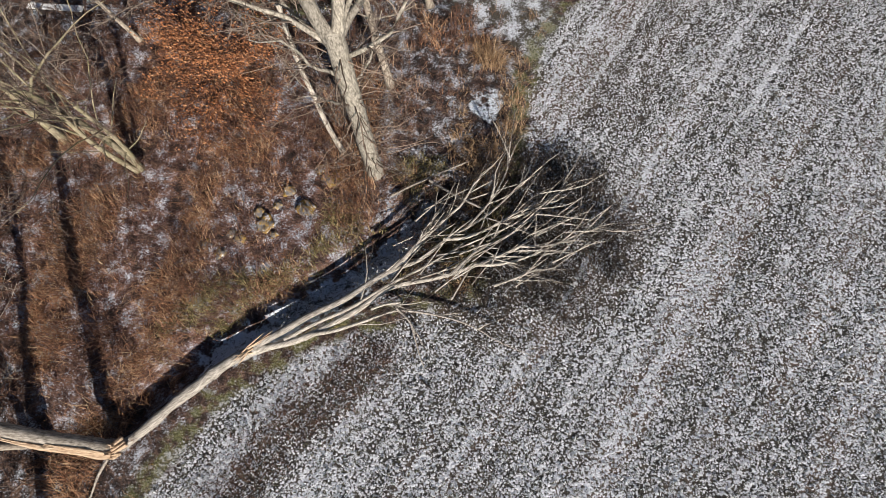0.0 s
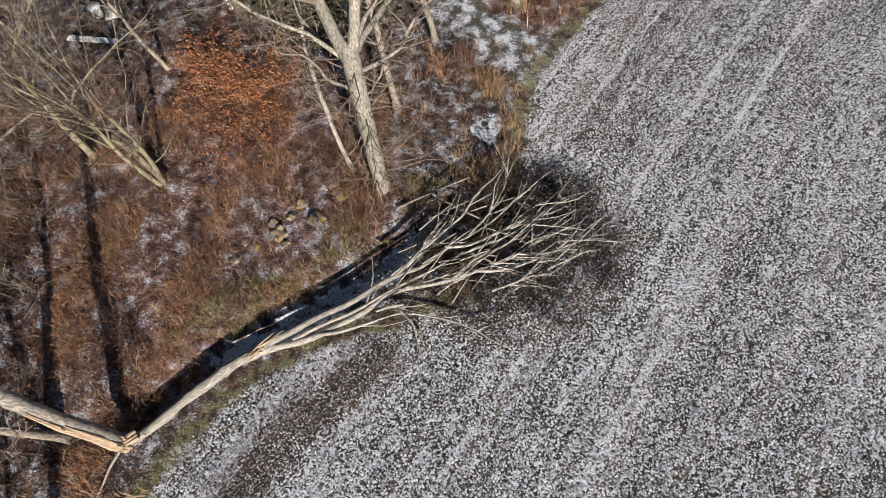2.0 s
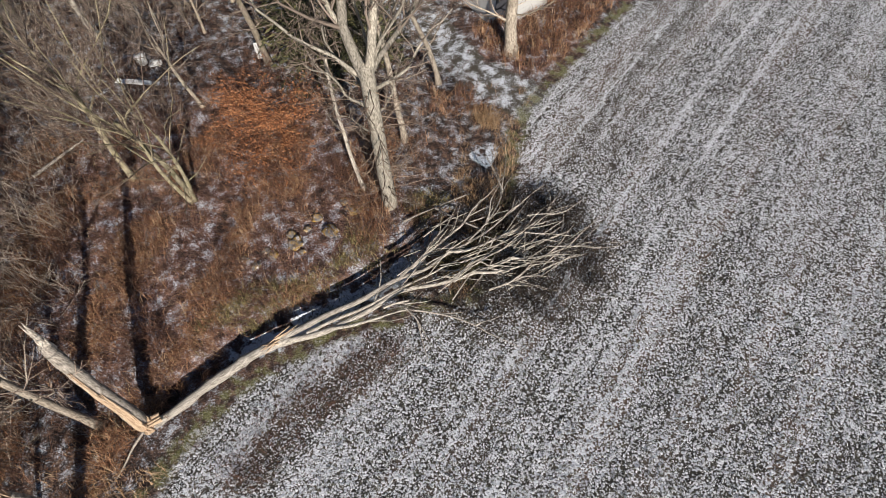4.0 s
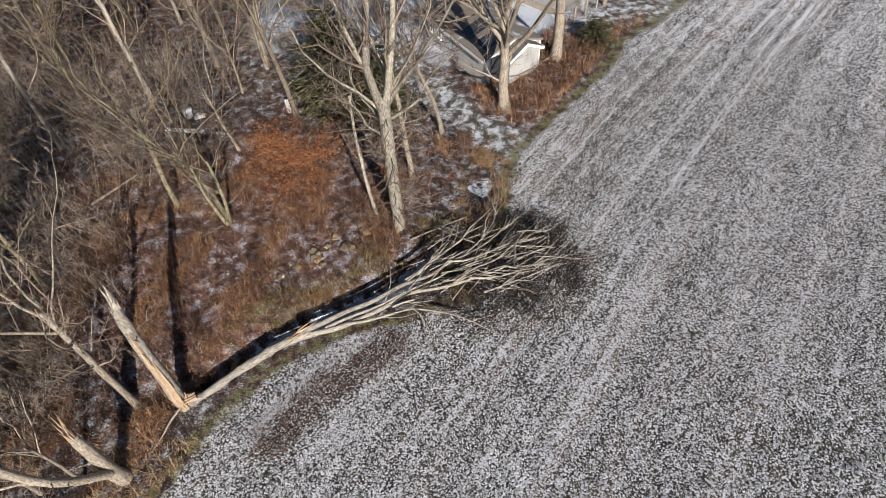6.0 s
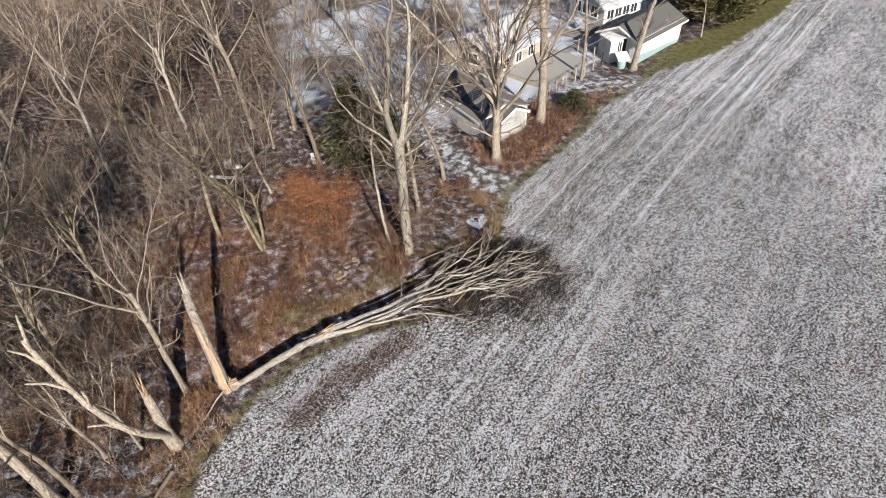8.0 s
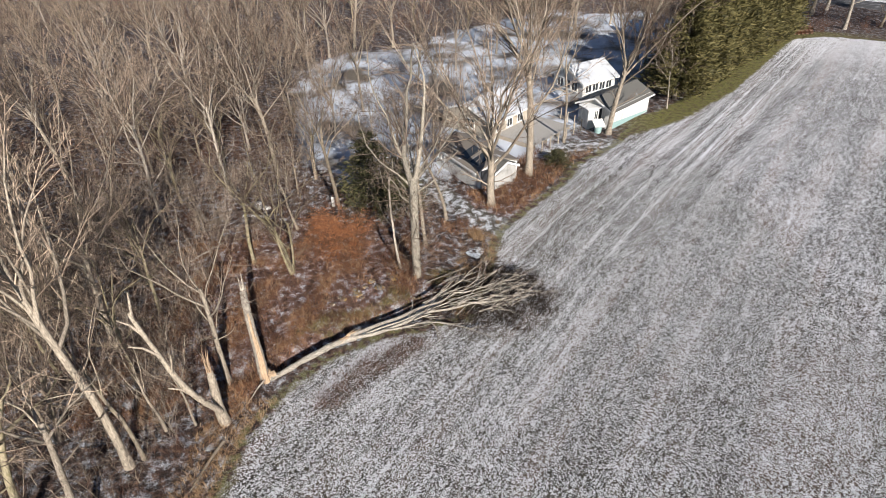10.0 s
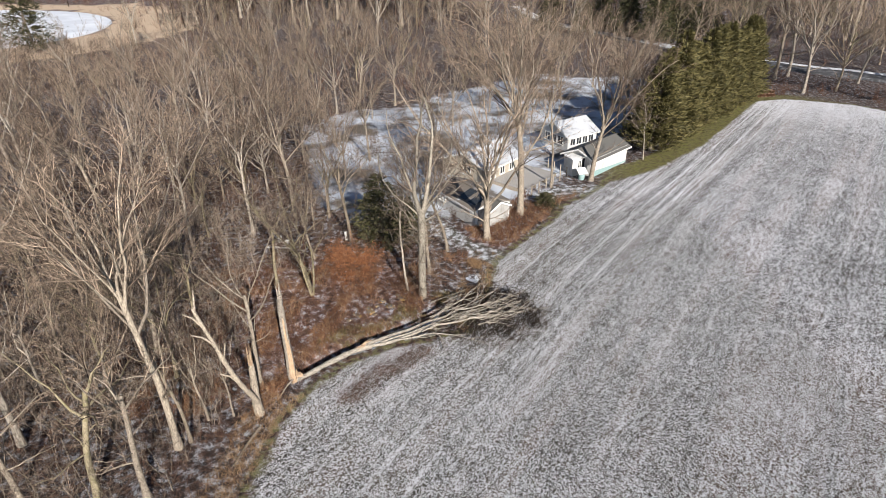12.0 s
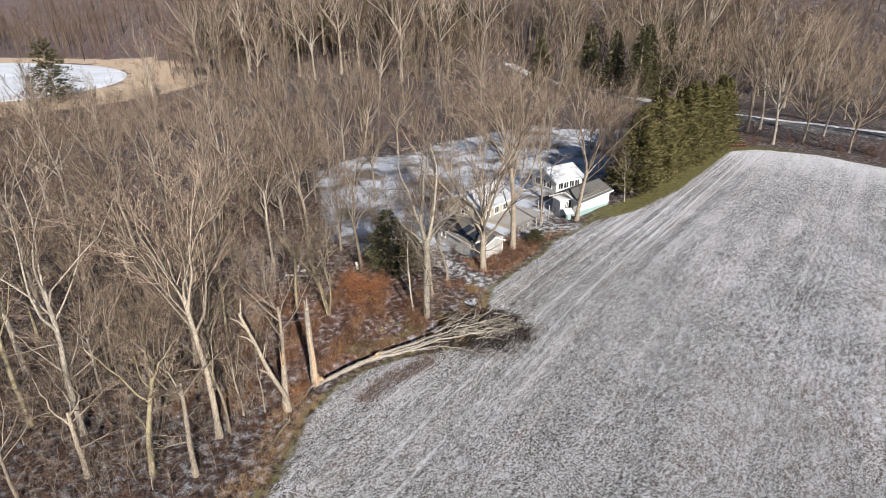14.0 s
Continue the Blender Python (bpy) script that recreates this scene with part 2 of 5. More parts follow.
M_ORANGE = leaf_material("copper_leaves", (0.0, (0.13, 0.055, 0.028)), (0.4, (0.30, 0.118, 0.050)), (0.8, (0.46, 0.19, 0.08)), (1.0, (0.56, 0.31, 0.16)))
M_NEEDLE = leaf_material("olive_needles", (0.0, (0.045, 0.042, 0.015)), (0.5, (0.105, 0.092, 0.032)), (1.0, (0.20, 0.165, 0.065)))
M_NEEDLE_DARK = leaf_material("dark_needles", (0.0, (0.020, 0.021, 0.010)), (0.6, (0.060, 0.058, 0.025)), (1.0, (0.14, 0.125, 0.055)))
st = Nodes("lichened_stone", 0.9)
st_col = st.mix(st.step(st.noise(3.5, 4), 0.42, 0.58), (0.13, 0.12, 0.115), (0.26, 0.155, 0.035))
st.bump(st.noise(9, 5), 0.8, 0.04)
M_STONE = st.done(st.mix(st.step(st.noise(5.0, 5, 0.7), 0.55, 0.68), st_col, (0.55, 0.56, 0.58)))


# ---------------------------------------------------------------- building blocks
def mesh_of(name, verts, faces, material, smooth=True):
    me = bpy.data.meshes.new(name)
    me.from_pydata([tuple(v) for v in verts], [], faces)
    if smooth:
        me.polygons.foreach_set("use_smooth", [True] * len(me.polygons))
    me.materials.append(material)
    me.update()
    return me


def thing(name, label, category, at=(0, 0, 0), turn=0.0, group="", kind=""):
    ob = new(name)
    ob.empty_display_size = 0.3
    ob.matrix_basis = pose(*at, 0, 0, turn)
    return tagged(ob, label, category, group, kind)


def part(name, me, parent, label=""):
    ob = new(name, me)
    ob.parent = parent
    return tagged(ob, label)


class Tubes:
    """Round, tapered stems along bent lines, gathered into one mesh."""

    def __init__(self):
        self.v, self.f = [], []

    def stem(self, pts, radii, sides=5, cap=True):
        base, k = len(self.v), len(pts)
        up = Vector((0.31, 0.17, 0.93))
        for i, p in enumerate(pts):
            d = (pts[min(i + 1, k - 1)] - pts[max(i - 1, 0)]).normalized()
            u = d.cross(up if abs(d.dot(up)) < 0.95 else Vector((1, 0, 0))).normalized()
            w = d.cross(u)
            for s in range(sides):
                a = 2 * math.pi * s / sides
                self.v.append(p + radii[i] * (math.cos(a) * u + math.sin(a) * w))
        for i in range(k - 1):
            for s in range(sides):
                a, b = base + i * sides + s, base + i * sides + (s + 1) % sides
                self.f.append((a, b, b + sides, a + sides))
        if cap and sides > 3:
            self.f.append(tuple(base + (k - 1) * sides + s for s in range(sides)))
        return self

    def mesh(self, name, material):
        return mesh_of(name, self.v, self.f, material)


def bent(rng, p, d, length, segs, wander, lift=0.0):
    """A wandering line from p along d; lift draws it upwards (or down) on the way."""
    pts, d = [p.copy()], d.normalized()
    for _ in range(segs):
        d = (d + wander * Vector((rng.gauss(0, 1), rng.gauss(0, 1), rng.gauss(0, 1))) + Vector((0, 0, lift))).normalized()
        p = p + d * (length / segs)
        pts.append(p)
    return pts


def along_line(pts, t):
    s = t * (len(pts) - 1)
    i = min(int(s), len(pts) - 2)
    return pts[i].lerp(pts[i + 1], s - i), (pts[i + 1] - pts[i]).normalized()


def off_axis(rng, d, degrees, spin=None):
    u = d.cross(Vector((0.2, 0.3, 0.9)) if abs(d.z) < 0.9 else Vector((1, 0, 0))).normalized()
    w = d.cross(u)
    a = rng.uniform(0, 2 * math.pi) if spin is None else spin
    s = math.sin(radians(degrees))
    return (d * math.cos(radians(degrees)) + s * (math.cos(a) * u + math.sin(a) * w)).normalized()


def taper(r0, r1, k):
    return [r0 + (r1 - r0) * i / (k - 1) for i in range(k)]


def ramify(rng, tubes, pts, r, counts, angle, ratio, thin, lift=0.03, start=0.25, sides=(4, 3, 3), wander=0.10):
    """Side branches of side branches along a line."""
    if not counts:
        return
    length = sum((b - a).length for a, b in zip(pts, pts[1:]))
    for i in range(counts[0]):
        t = start + (0.98 - start) * (i + rng.random()) / counts[0]
        p, d = along_line(pts, t)
        size = length * ratio * rng.uniform(0.6, 1.15) * (1.15 - 0.6 * t)
        rr = max(thin, r * (1.05 - 0.75 * t) * 0.55)
        last = len(counts) == 1
        line = bent(rng, p, off_axis(rng, d, angle * rng.uniform(0.7, 1.3)), size, 1 if last and len(sides) == 1 else (2 if last else 3), wander, lift)
        tubes.stem(line, taper(rr, thin * 0.7, len(line)), sides[0], cap=False)
        ramify(rng, tubes, line, rr, counts[1:], angle, ratio * 0.95, thin, lift, 0.2, sides[1:] or (3,), wander)


def bare_tree(name, seed, height, radius, label, bark, twig, lean=(0, 0), fork=0.4, limbs=5, counts=(8, 5, 4), angle=40, ratio=0.42, thin=0.011,
              group="", stems=1, spread=26, category="bare tree", parts=True, side=3, lift=0.02, sides=(4, 3, 3), wander=0.13, heavy=1.0):
    """A leafless tree: trunk (or stems from one foot) that divides into rising limbs, and a crown of branches and twigs."""
    rng = random.Random(seed)
    tree = thing(name, label, category, group=group)
    crown = Tubes()
    for k in range(stems):
        a = 2.4 * k + seed
        tilt = Vector((lean[0], lean[1], 1)) + (Vector((math.cos(a), math.sin(a), 0)) * 0.16 if stems > 1 else Vector())
        h = height * (1 if k == 0 else rng.uniform(0.75, 0.95))
        r0 = radius * (1 if k == 0 else 0.75)
        foot = Vector((0.5 * radius * math.cos(a), 0.5 * radius * math.sin(a), -0.1)) if stems > 1 else Vector((0, 0, -0.1))
        bole = h * (fork + 0.16)
        line = bent(rng, foot, tilt, bole, 8, 0.04, 0.0)
        trunk = Tubes().stem(line, [r0 * 1.4] + [r0 * (1 - 0.42 * i / 8) for i in range(1, 9)], 9 if parts else 6)
        split = fork / (fork + 0.16)
        starts = [(split + (0.99 - split) * (i + 0.5 * rng.random()) / limbs, True) for i in range(limbs)] + [(rng.uniform(0.45, 0.9) * split, False) for _ in range(side)]
        for i, (t, lead) in enumerate(starts):
            p, d = along_line(line, t)
            size = (h - p.z) * rng.uniform(0.85, 1.12) if lead else h * rng.uniform(0.14, 0.26)
            rr = r0 * heavy * (rng.uniform(0.24, 0.40) if lead else rng.uniform(0.16, 0.26))
            open_ = spread * rng.uniform(0.5, 1.5) if lead else rng.uniform(50, 80)
            limb = bent(rng, p, off_axis(rng, d, open_, 2.4 * i + k + seed), size, 7, wander, 0.01 + lift)
            if parts:
                part("limb", Tubes().stem(limb, taper(rr, max(thin, rr * 0.14), 8), 6).mesh("limb", bark), tree)
            else:
                trunk.stem(limb, taper(rr, max(thin, rr * 0.2), 8), 4)
            ramify(rng, crown, limb, rr * 0.8, counts if lead else counts[1:], angle, ratio, thin, lift, 0.15, sides, wander=0.14)
        part("trunk", trunk.mesh("trunk", bark), tree)
    part("crown", crown.mesh("crown", twig), tree)
    return tree


# ---------------------------------------------------------------- the lie of the land
FIELD_EDGE = [(-30, -200), (-14, -60), (-6, -24), (-2.2, -13), (-0.6, -9.2), (0.0, -6.2), (0.2, -3.6), (1.1, -1.7), (2.1, -0.2), (3.2, 1.1), (4.3, 1.9),
              (6.1, 2.9), (8.7, 3.6), (11.2, 4.4), (12.6, 7), (13.4, 10), (13.8, 12.4), (14.6, 14.6), (17.0, 17.4), (20.4, 21.4), (22.8, 25.6),
              (25.6, 27.8), (29.2, 31.6), (36, 35.6), (45, 44), (54, 54.5), (64, 66.5), (70, 67.7), (78.5, 63.2), (84, 54), (110, 28), (260, -90), (260, -200)]
TRACK = [(-8, -26), (4.6, -8.9), (8.9, -2.7), (14.5, 4.6), (21.1, 13.5), (30.2, 24.7), (42.8, 39.2), (58.5, 58), (80, 84)]
DITCH = [(-1.8, 0.1), (0.45, 1.2), (1.4, 2.0), (2.7, 3.05), (4.15, 3.75), (5.5, 4.5), (6.6, 5.1), (7.8, 5.9), (9.0, 6.9), (10.6, 8.2)]
FROST_STRIP = [(2.7, 2.6), (4.25, 3.4), (5.6, 4.15), (6.75, 4.75), (7.95, 5.55), (9.15, 6.6), (10.0, 7.4)]
WEEDS = [(3.7, -1.5), (4.9, 0.2), (6.2, 1.1), (7.8, 2.3)]
RIME = [(3.0, -1.4), (4.1, 0.5), (5.4, 1.75), (6.9, 2.75)]
CLEAR = [(2, 21.5), (9, 22), (20, 26), (26, 34), (36, 42), (38, 52), (48, 72), (46, 84), (30, 92), (16, 74), (6, 64), (-3, 62), (-9, 54), (-6.5, 42), (-2.5, 27)]
YARD = [(12, 24), (20, 27), (26, 36), (33, 42), (37, 52), (46, 72), (46, 84), (30, 92), (14, 78), (4, 66), (-5, 64), (-10, 56), (-8, 42), (-3, 26), (4, 21)]
NOOK = [(26.5, 29.5), (23.6, 29.2), (21.6, 28.2), (19.8, 26.6)]
DRIVE = [(14.5, 14.8), (11.5, 17.2), (8.8, 21.5), (6, 27)]
POND = [(-118, 122), (-103, 139), (-97, 165), (-112, 205), (-150, 240), (-230, 250), (-240, 130)]
ROAD = [(78, 101), (103, 75), (150, 30), (230, -50)]
ROAD_FAR = [(78, 101), (58, 150), (40, 195)]


def near_line(px, py, line, closed=False):
    """Distance to a line of points, the side (left is positive) and the way along it."""
    best, side, way, done = np.full(px.shape, 1e9), np.ones(px.shape), np.zeros(px.shape), 0.0
    pairs = list(zip(line, line[1:] + line[:1] if closed else line[1:]))
    for (ax, ay), (bx, by) in pairs:
        dx, dy = bx - ax, by - ay
        ll = math.hypot(dx, dy)
        t = np.clip(((px - ax) * dx + (py - ay) * dy) / ll**2, 0, 1)
        d = np.hypot(px - ax - t * dx, py - ay - t * dy)
        hit = d < best
        best = np.where(hit, d, best)
        side = np.where(hit, np.sign(dx * (py - ay) - dy * (px - ax)), side)
        way = np.where(hit, done + t * ll, way)
        done += ll
    return best, side, way


def inside(px, py, line):
    """Distance to a closed outline, positive within."""
    d, _, _ = near_line(px, py, line, True)
    odd = np.zeros(px.shape, bool)
    for (ax, ay), (bx, by) in zip(line, line[1:] + line[:1]):
        odd ^= ((ay > py) != (by > py)) & (px < (bx - ax) * (py - ay) / (by - ay + 1e-12) + ax)
    return np.where(odd, d, -d)


def smooth(v, lo, hi):
    t = np.clip((v - lo) / (hi - lo), 0, 1)
    return t * t * (3 - 2 * t)


def rolling(px, py, step, seed):
    """Soft lumps of about that size, -1 to 1."""
    rng = np.random.default_rng(seed)
    out = np.zeros(px.shape)
    for _ in range(6):
        a, ph = rng.uniform(0, 2 * math.pi), rng.uniform(0, 6.3)
        out += np.sin((px * math.cos(a) + py * math.sin(a)) * rng.uniform(0.7, 1.5) * 6.28 / step + ph)
    return out / 4


def height_at(px, py):
    px, py = np.asarray(px, float), np.asarray(py, float)
    edge = inside(px, py, FIELD_EDGE)
    ditch, _, _ = near_line(px, py, DITCH)
    wood = smooth(-edge, 0.3, 4)
    z = -0.72 * np.exp(-((ditch / 0.58) ** 2)) * smooth(-edge, -0.3, 0.6)
    z = z + wood * (0.10 * rolling(px, py, 3.1, 1) + 0.05 * rolling(px, py, 0.9, 2))
    z = z + (1 - wood) * (0.025 * rolling(px, py, 1.3, 3) + 0.04 * rolling(px, py, 0.5, 4))
    far = py - 0.9 * np.maximum(-px - 40, 0) + 0.5 * np.maximum(px - 90, 0)
    z = z + 42 * smooth(far, 165, 340)
    return z


def ground_at(x, y):
    return float(height_at(np.array([x]), np.array([y]))[0])


def graded(lo, hi, step, out_lo, out_hi, growth):
    mid = list(np.arange(lo, hi + 1e-6, step))
    left, right, s = [lo], [hi], step
    while right[-1] < out_hi or left[0] > out_lo:
        s *= growth
        if right[-1] < out_hi:
            right.append(right[-1] + s)
        if left[0] > out_lo:
            left.insert(0, left[0] - s)
    return np.array(left[:-1] + mid + right[1:])


def build_ground():
    xs, ys = graded(-7, 34, 0.18, -2600, 2600, 1.075), graded(-12, 26, 0.18, -1500, 3000, 1.075)
    gx, gy = np.meshgrid(xs, ys)
    px, py = gx.ravel(), gy.ravel()
    verts = np.stack([px, py, height_at(px, py)], 1)
    nx, ny = len(xs), len(ys)
    i = (np.arange(ny - 1)[:, None] * nx + np.arange(nx - 1)).ravel()
    quads = np.stack([i, i + 1, i + nx + 1, i + nx], 1)
    me = bpy.data.meshes.new("ground")
    me.vertices.add(len(verts))
    me.vertices.foreach_set("co", verts.ravel())
    me.loops.add(quads.size)
    me.loops.foreach_set("vertex_index", quads.ravel())
    me.polygons.add(len(quads))
    me.polygons.foreach_set("loop_start", np.arange(0, quads.size, 4))
    me.polygons.foreach_set("use_smooth", np.ones(len(quads), bool))
    me.update()
    d, side, way = near_line(px, py, TRACK)
    dr = np.minimum(near_line(px, py, DRIVE)[0], near_line(px, py, NOOK)[0] * 0.8)
    glade = smooth(9.5 - np.hypot((px + 0.5) / 1.15, py - 8.5), 0, 4)
    glade = np.maximum(glade, smooth(4 - np.hypot((px - 14.5), py - 19.5), 0, 2))
    glade = np.maximum(glade, 0.35 * smooth(-px - 0.25 * (py - 150), 40, 75) * smooth(py, 120, 160))
    values = {"edge": inside(px, py, FIELD_EDGE), "across": -d * side, "along": way, "yard": np.maximum(smooth(inside(px, py, YARD), -3, 3), smooth(9 - np.hypot((px - 43) / 1.4, py - 80), -2, 3)),
              # weeds also browns the ground and thins the frost around the fallen crown
              "glade": glade, "drive": smooth(1.25 - dr, -0.9, 0.9), "verge": smooth(px, 26.5, 33) * smooth(90 - px, 10, 25), "weeds": 0.75 * smooth(1.15 - near_line(px, py, WEEDS)[0], 0, 0.7) + 0.7 * smooth(4.4 - np.hypot((px - 12.8) / 1.15, py - 6.4), 0, 1.5) + 0.35 * smooth(2.4 - near_line(px, py, [(16.5, 11.5), (19.5, 16.5), (25, 23)])[0], 0, 1.8),
              "rime": smooth(0.55 - near_line(px, py, RIME)[0], 0, 0.4), "ditch": np.maximum(np.exp(-((near_line(px, py, FROST_STRIP)[0] / 0.70) ** 4)), 0.95 * np.exp(-((np.hypot((px - 12.2) / 1.3, py - 11.5) / 0.75) ** 2))), "thin_snow": 0.5 * np.exp(-((np.hypot(px + 9.5, py + 0.8) / 2.6) ** 4)) + 0.85 * (1 - 0.45 * smooth(np.hypot(px - 6, py - 10), 13, 30)), "sand": smooth(23 - np.abs(inside(px, py, POND) + 13), 0, 17)}
    for name, v in values.items():
        me.attributes.new(name, "FLOAT", "POINT").data.foreach_set("value", v.astype(np.float32))
    me.materials.append(M_GROUND)
    tagged(new("ground", me), "frosted field and leaf-littered woodland floor", "ground", kind="structure")


build_ground()


# ---------------------------------------------------------------- the fallen tree and its snag
def lifted(line, z0, z1):
    k = len(line) - 1
    return [Vector((x, y, z0 + (z1 - z0) * i / k)) for i, (x, y) in enumerate(line)]


def rounded(pts, times=2):
    """The same line with its corners eased."""
    for _ in range(times):
        out = [pts[0]]
        for a, b in zip(pts, pts[1:]):
            out += [a.lerp(b, 0.25), a.lerp(b, 0.75)]
        pts = out + [pts[-1]]
    return pts


def knobbly(rng, tubes, pts, r0, r1, sides=10, lump=0.10):
    pts = rounded(pts)
    radii = [r * (1 + lump * rng.gauss(0, 0.6)) for r in taper(r0, r1, len(pts))]
    tubes.stem(pts, radii, sides)
    return pts


def splinters(rng, tubes, at, along, r, length, count):
    """Long torn fibres round a break."""
    for _ in range(count):
        a = rng.uniform(0, 6.28)
        u = along.cross(Vector((0.3, 0.5, 0.8))).normalized()
        w = along.cross(u)
        p = at + (u * math.cos(a) + w * math.sin(a)) * r * rng.uniform(0.2, 0.95)
        d = (along + 0.12 * Vector((rng.gauss(0, 1), rng.gauss(0, 1), rng.gauss(0, 1)))).normalized()
        s = length * rng.uniform(0.3, 1.0)
        tubes.stem([p - d * 0.25, p + d * s * 0.5, p + d * s], [r * 0.30, r * 0.20, 0.006], 4, cap=False)


def fallen_tree():
    rng = random.Random(11)
    tree = thing("fallen_tree", "snapped pale-barked tree lying along the field edge", "fallen tree")
    trunk = Tubes()
    line = knobbly(rng, trunk, lifted([(0.22, 0.0), (1.03, 0.57), (1.79, 1.30), (2.52, 1.82), (3.17, 2.36), (3.96, 2.76), (4.6, 2.98)], 0.05, 0.18), 0.155, 0.19, 14, 0.16)
    part("trunk", trunk.mesh("trunk", M_BARK_FALLEN), tree)
    for at, way, r, size, count in (((0.32, 0.08, 0.42), (-0.7, -0.55, 0.25), 0.18, 0.7, 14), ((4.3, 3.0, 0.46), (0.85, 0.45, 0.08), 0.10, 0.75, 8), ((4.0, 2.75, 0.36), (-0.75, -0.6, 0.12), 0.10, 0.5, 6)):
        torn = Tubes()
        splinters(rng, torn, Vector(at), Vector(way), r, size, count)
        part("torn_wood", torn.mesh("torn_wood", M_SPLINTER), tree, "torn orange-brown splinters at the break")
    # limbs: outline, first and last height, first and last radius
    limbs = [
        ([(4.2, 2.80), (4.75, 2.90), (5.61, 3.06), (6.31, 3.35), (7.00, 3.69), (7.71, 4.06), (8.24, 4.50), (8.78, 4.72), (9.96, 4.86), (10.6, 5.01), (11.3, 5.23),
          (12.1, 5.49), (12.8, 5.78), (13.6, 6.34), (14.35, 6.6), (15.1, 6.9)], 0.24, 0.8, 0.13, 0.02),
        ([(4.25, 2.95), (4.93, 3.24), (5.95, 3.83), (7.01, 4.24), (7.71, 4.68), (8.25, 5.03), (8.8, 5.25), (9.52, 5.46), (9.9, 5.73), (10.35, 6.1), (11.2, 6.55),
          (11.96, 7.0), (12.6, 7.6), (13.1, 8.0)], 0.36, 0.85, 0.13, 0.02),
        ([(6.1, 3.22), (6.79, 3.3), (7.33, 3.46), (7.86, 3.62), (8.58, 3.88), (9.12, 3.9), (10.2, 3.68), (10.9, 3.45), (11.6, 3.07)], 0.45, 0.4, 0.07, 0.018),
        ([(5.2, 3.1), (6.2, 3.6), (7.3, 4.0), (8.2, 4.55), (8.9, 4.9), (9.7, 5.25), (10.6, 5.75), (11.5, 6.1), (12.6, 6.5), (13.8, 7.3)], 0.36, 0.8, 0.07, 0.018),
        ([(8.63, 5.09), (9.36, 5.78), (9.91, 6.53), (10.14, 6.95)], 0.85, 1.05, 0.065, 0.035),
        ([(9.0, 5.4), (9.91, 6.33), (10.66, 6.99), (11.04, 7.28), (11.45, 8.07)], 0.85, 0.95, 0.07, 0.02),
        ([(10.6, 5.0), (11.4, 5.75), (12.4, 6.1), (13.6, 7.0), (14.5, 7.9)], 0.7, 0.8, 0.06, 0.02),
        ([(11.3, 5.23), (12.2, 5.2), (13.2, 5.5), (14.5, 6.1)], 0.75, 0.6, 0.065, 0.02),
        ([(11.9, 4.55), (12.6, 4.75), (13.3, 5.0)], 0.6, 0.8, 0.05, 0.025),
        ([(10.35, 6.1), (11.1, 6.1), (12.0, 6.5), (13.0, 7.1), (14.2, 7.35)], 0.85, 0.75, 0.06, 0.02),
        ([(11.2, 6.55), (12.0, 7.4), (12.5, 8.3), (12.7, 8.9)], 0.85, 0.9, 0.045, 0.015),
        ([(12.8, 5.78), (13.8, 5.75), (14.8, 6.2), (15.6, 6.4)], 0.8, 0.6, 0.045, 0.015),
        ([(9.93, 8.37), (10.7, 7.77), (11.7, 7.12)], 0.55, 0.8, 0.05, 0.035),
        ([(8.75, 4.0), (9.2, 3.55), (9.38, 3.1)], 0.45, 0.55, 0.045, 0.025),
        ([(8.0, 3.95), (8.45, 4.05), (8.95, 4.05)], 0.55, 0.9, 0.045, 0.03),
    ]
    crown, dark = Tubes(), Tubes()
    for k, (outline, z0, z1, r0, r1) in enumerate(limbs):
        limb = Tubes()
        pts = knobbly(rng, limb, lifted(outline, z0, z1), r0, r1, 9 if r0 > 0.1 else 7, 0.06)
        part("limb", limb.mesh("limb", M_BARK_FALLEN), tree)
        for i in range(8 if k < 12 else 2):
            t = 0.55 + 0.44 * rng.random() if r0 > 0.1 else rng.uniform(0.25, 1.0)
            p, d = along_line(pts, t)
            d = Vector((d.x, d.y, 0.05)).normalized()
            way = off_axis(rng, d, rng.uniform(15, 42))
            side = bent(rng, p, Vector((way.x, way.y, 0.25 * way.z)), rng.uniform(0.7, 2.1), 4, 0.13, -0.01)
            r = rng.uniform(0.015, 0.038)
            crown.stem(side, taper(r, 0.008, 5), 5)
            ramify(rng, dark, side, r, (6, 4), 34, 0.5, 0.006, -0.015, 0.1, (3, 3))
    for _ in range(64):
        a, q = rng.uniform(0, 6.28), math.sqrt(rng.random())
        p = Vector((12.0 + 3.0 * q * math.cos(a), 6.2 + 1.7 * q * math.sin(a) + 0.25 * q * math.cos(a), rng.uniform(0.5, 1.15)))
        turn = 0.45 + rng.gauss(0, 0.42)
        d = Vector((math.cos(turn), math.sin(turn), rng.gauss(0, 0.15))) * rng.uniform(0.35, 0.95)
        r = rng.uniform(0.014, 0.032)
        crown.stem([p - d, p + Vector((0, 0, 0.03)), p + d], [r, r * 0.85, r * 0.6], 5)
    part("crown", crown.mesh("crown", M_BARK_FALLEN), tree, "pale bare branches of the crown")
    part("twig_tangle", dark.mesh("twig_tangle", M_TWIG_DARK), tree, "tangle of fine twigs, dark bark and shade in one colour")
    return tree


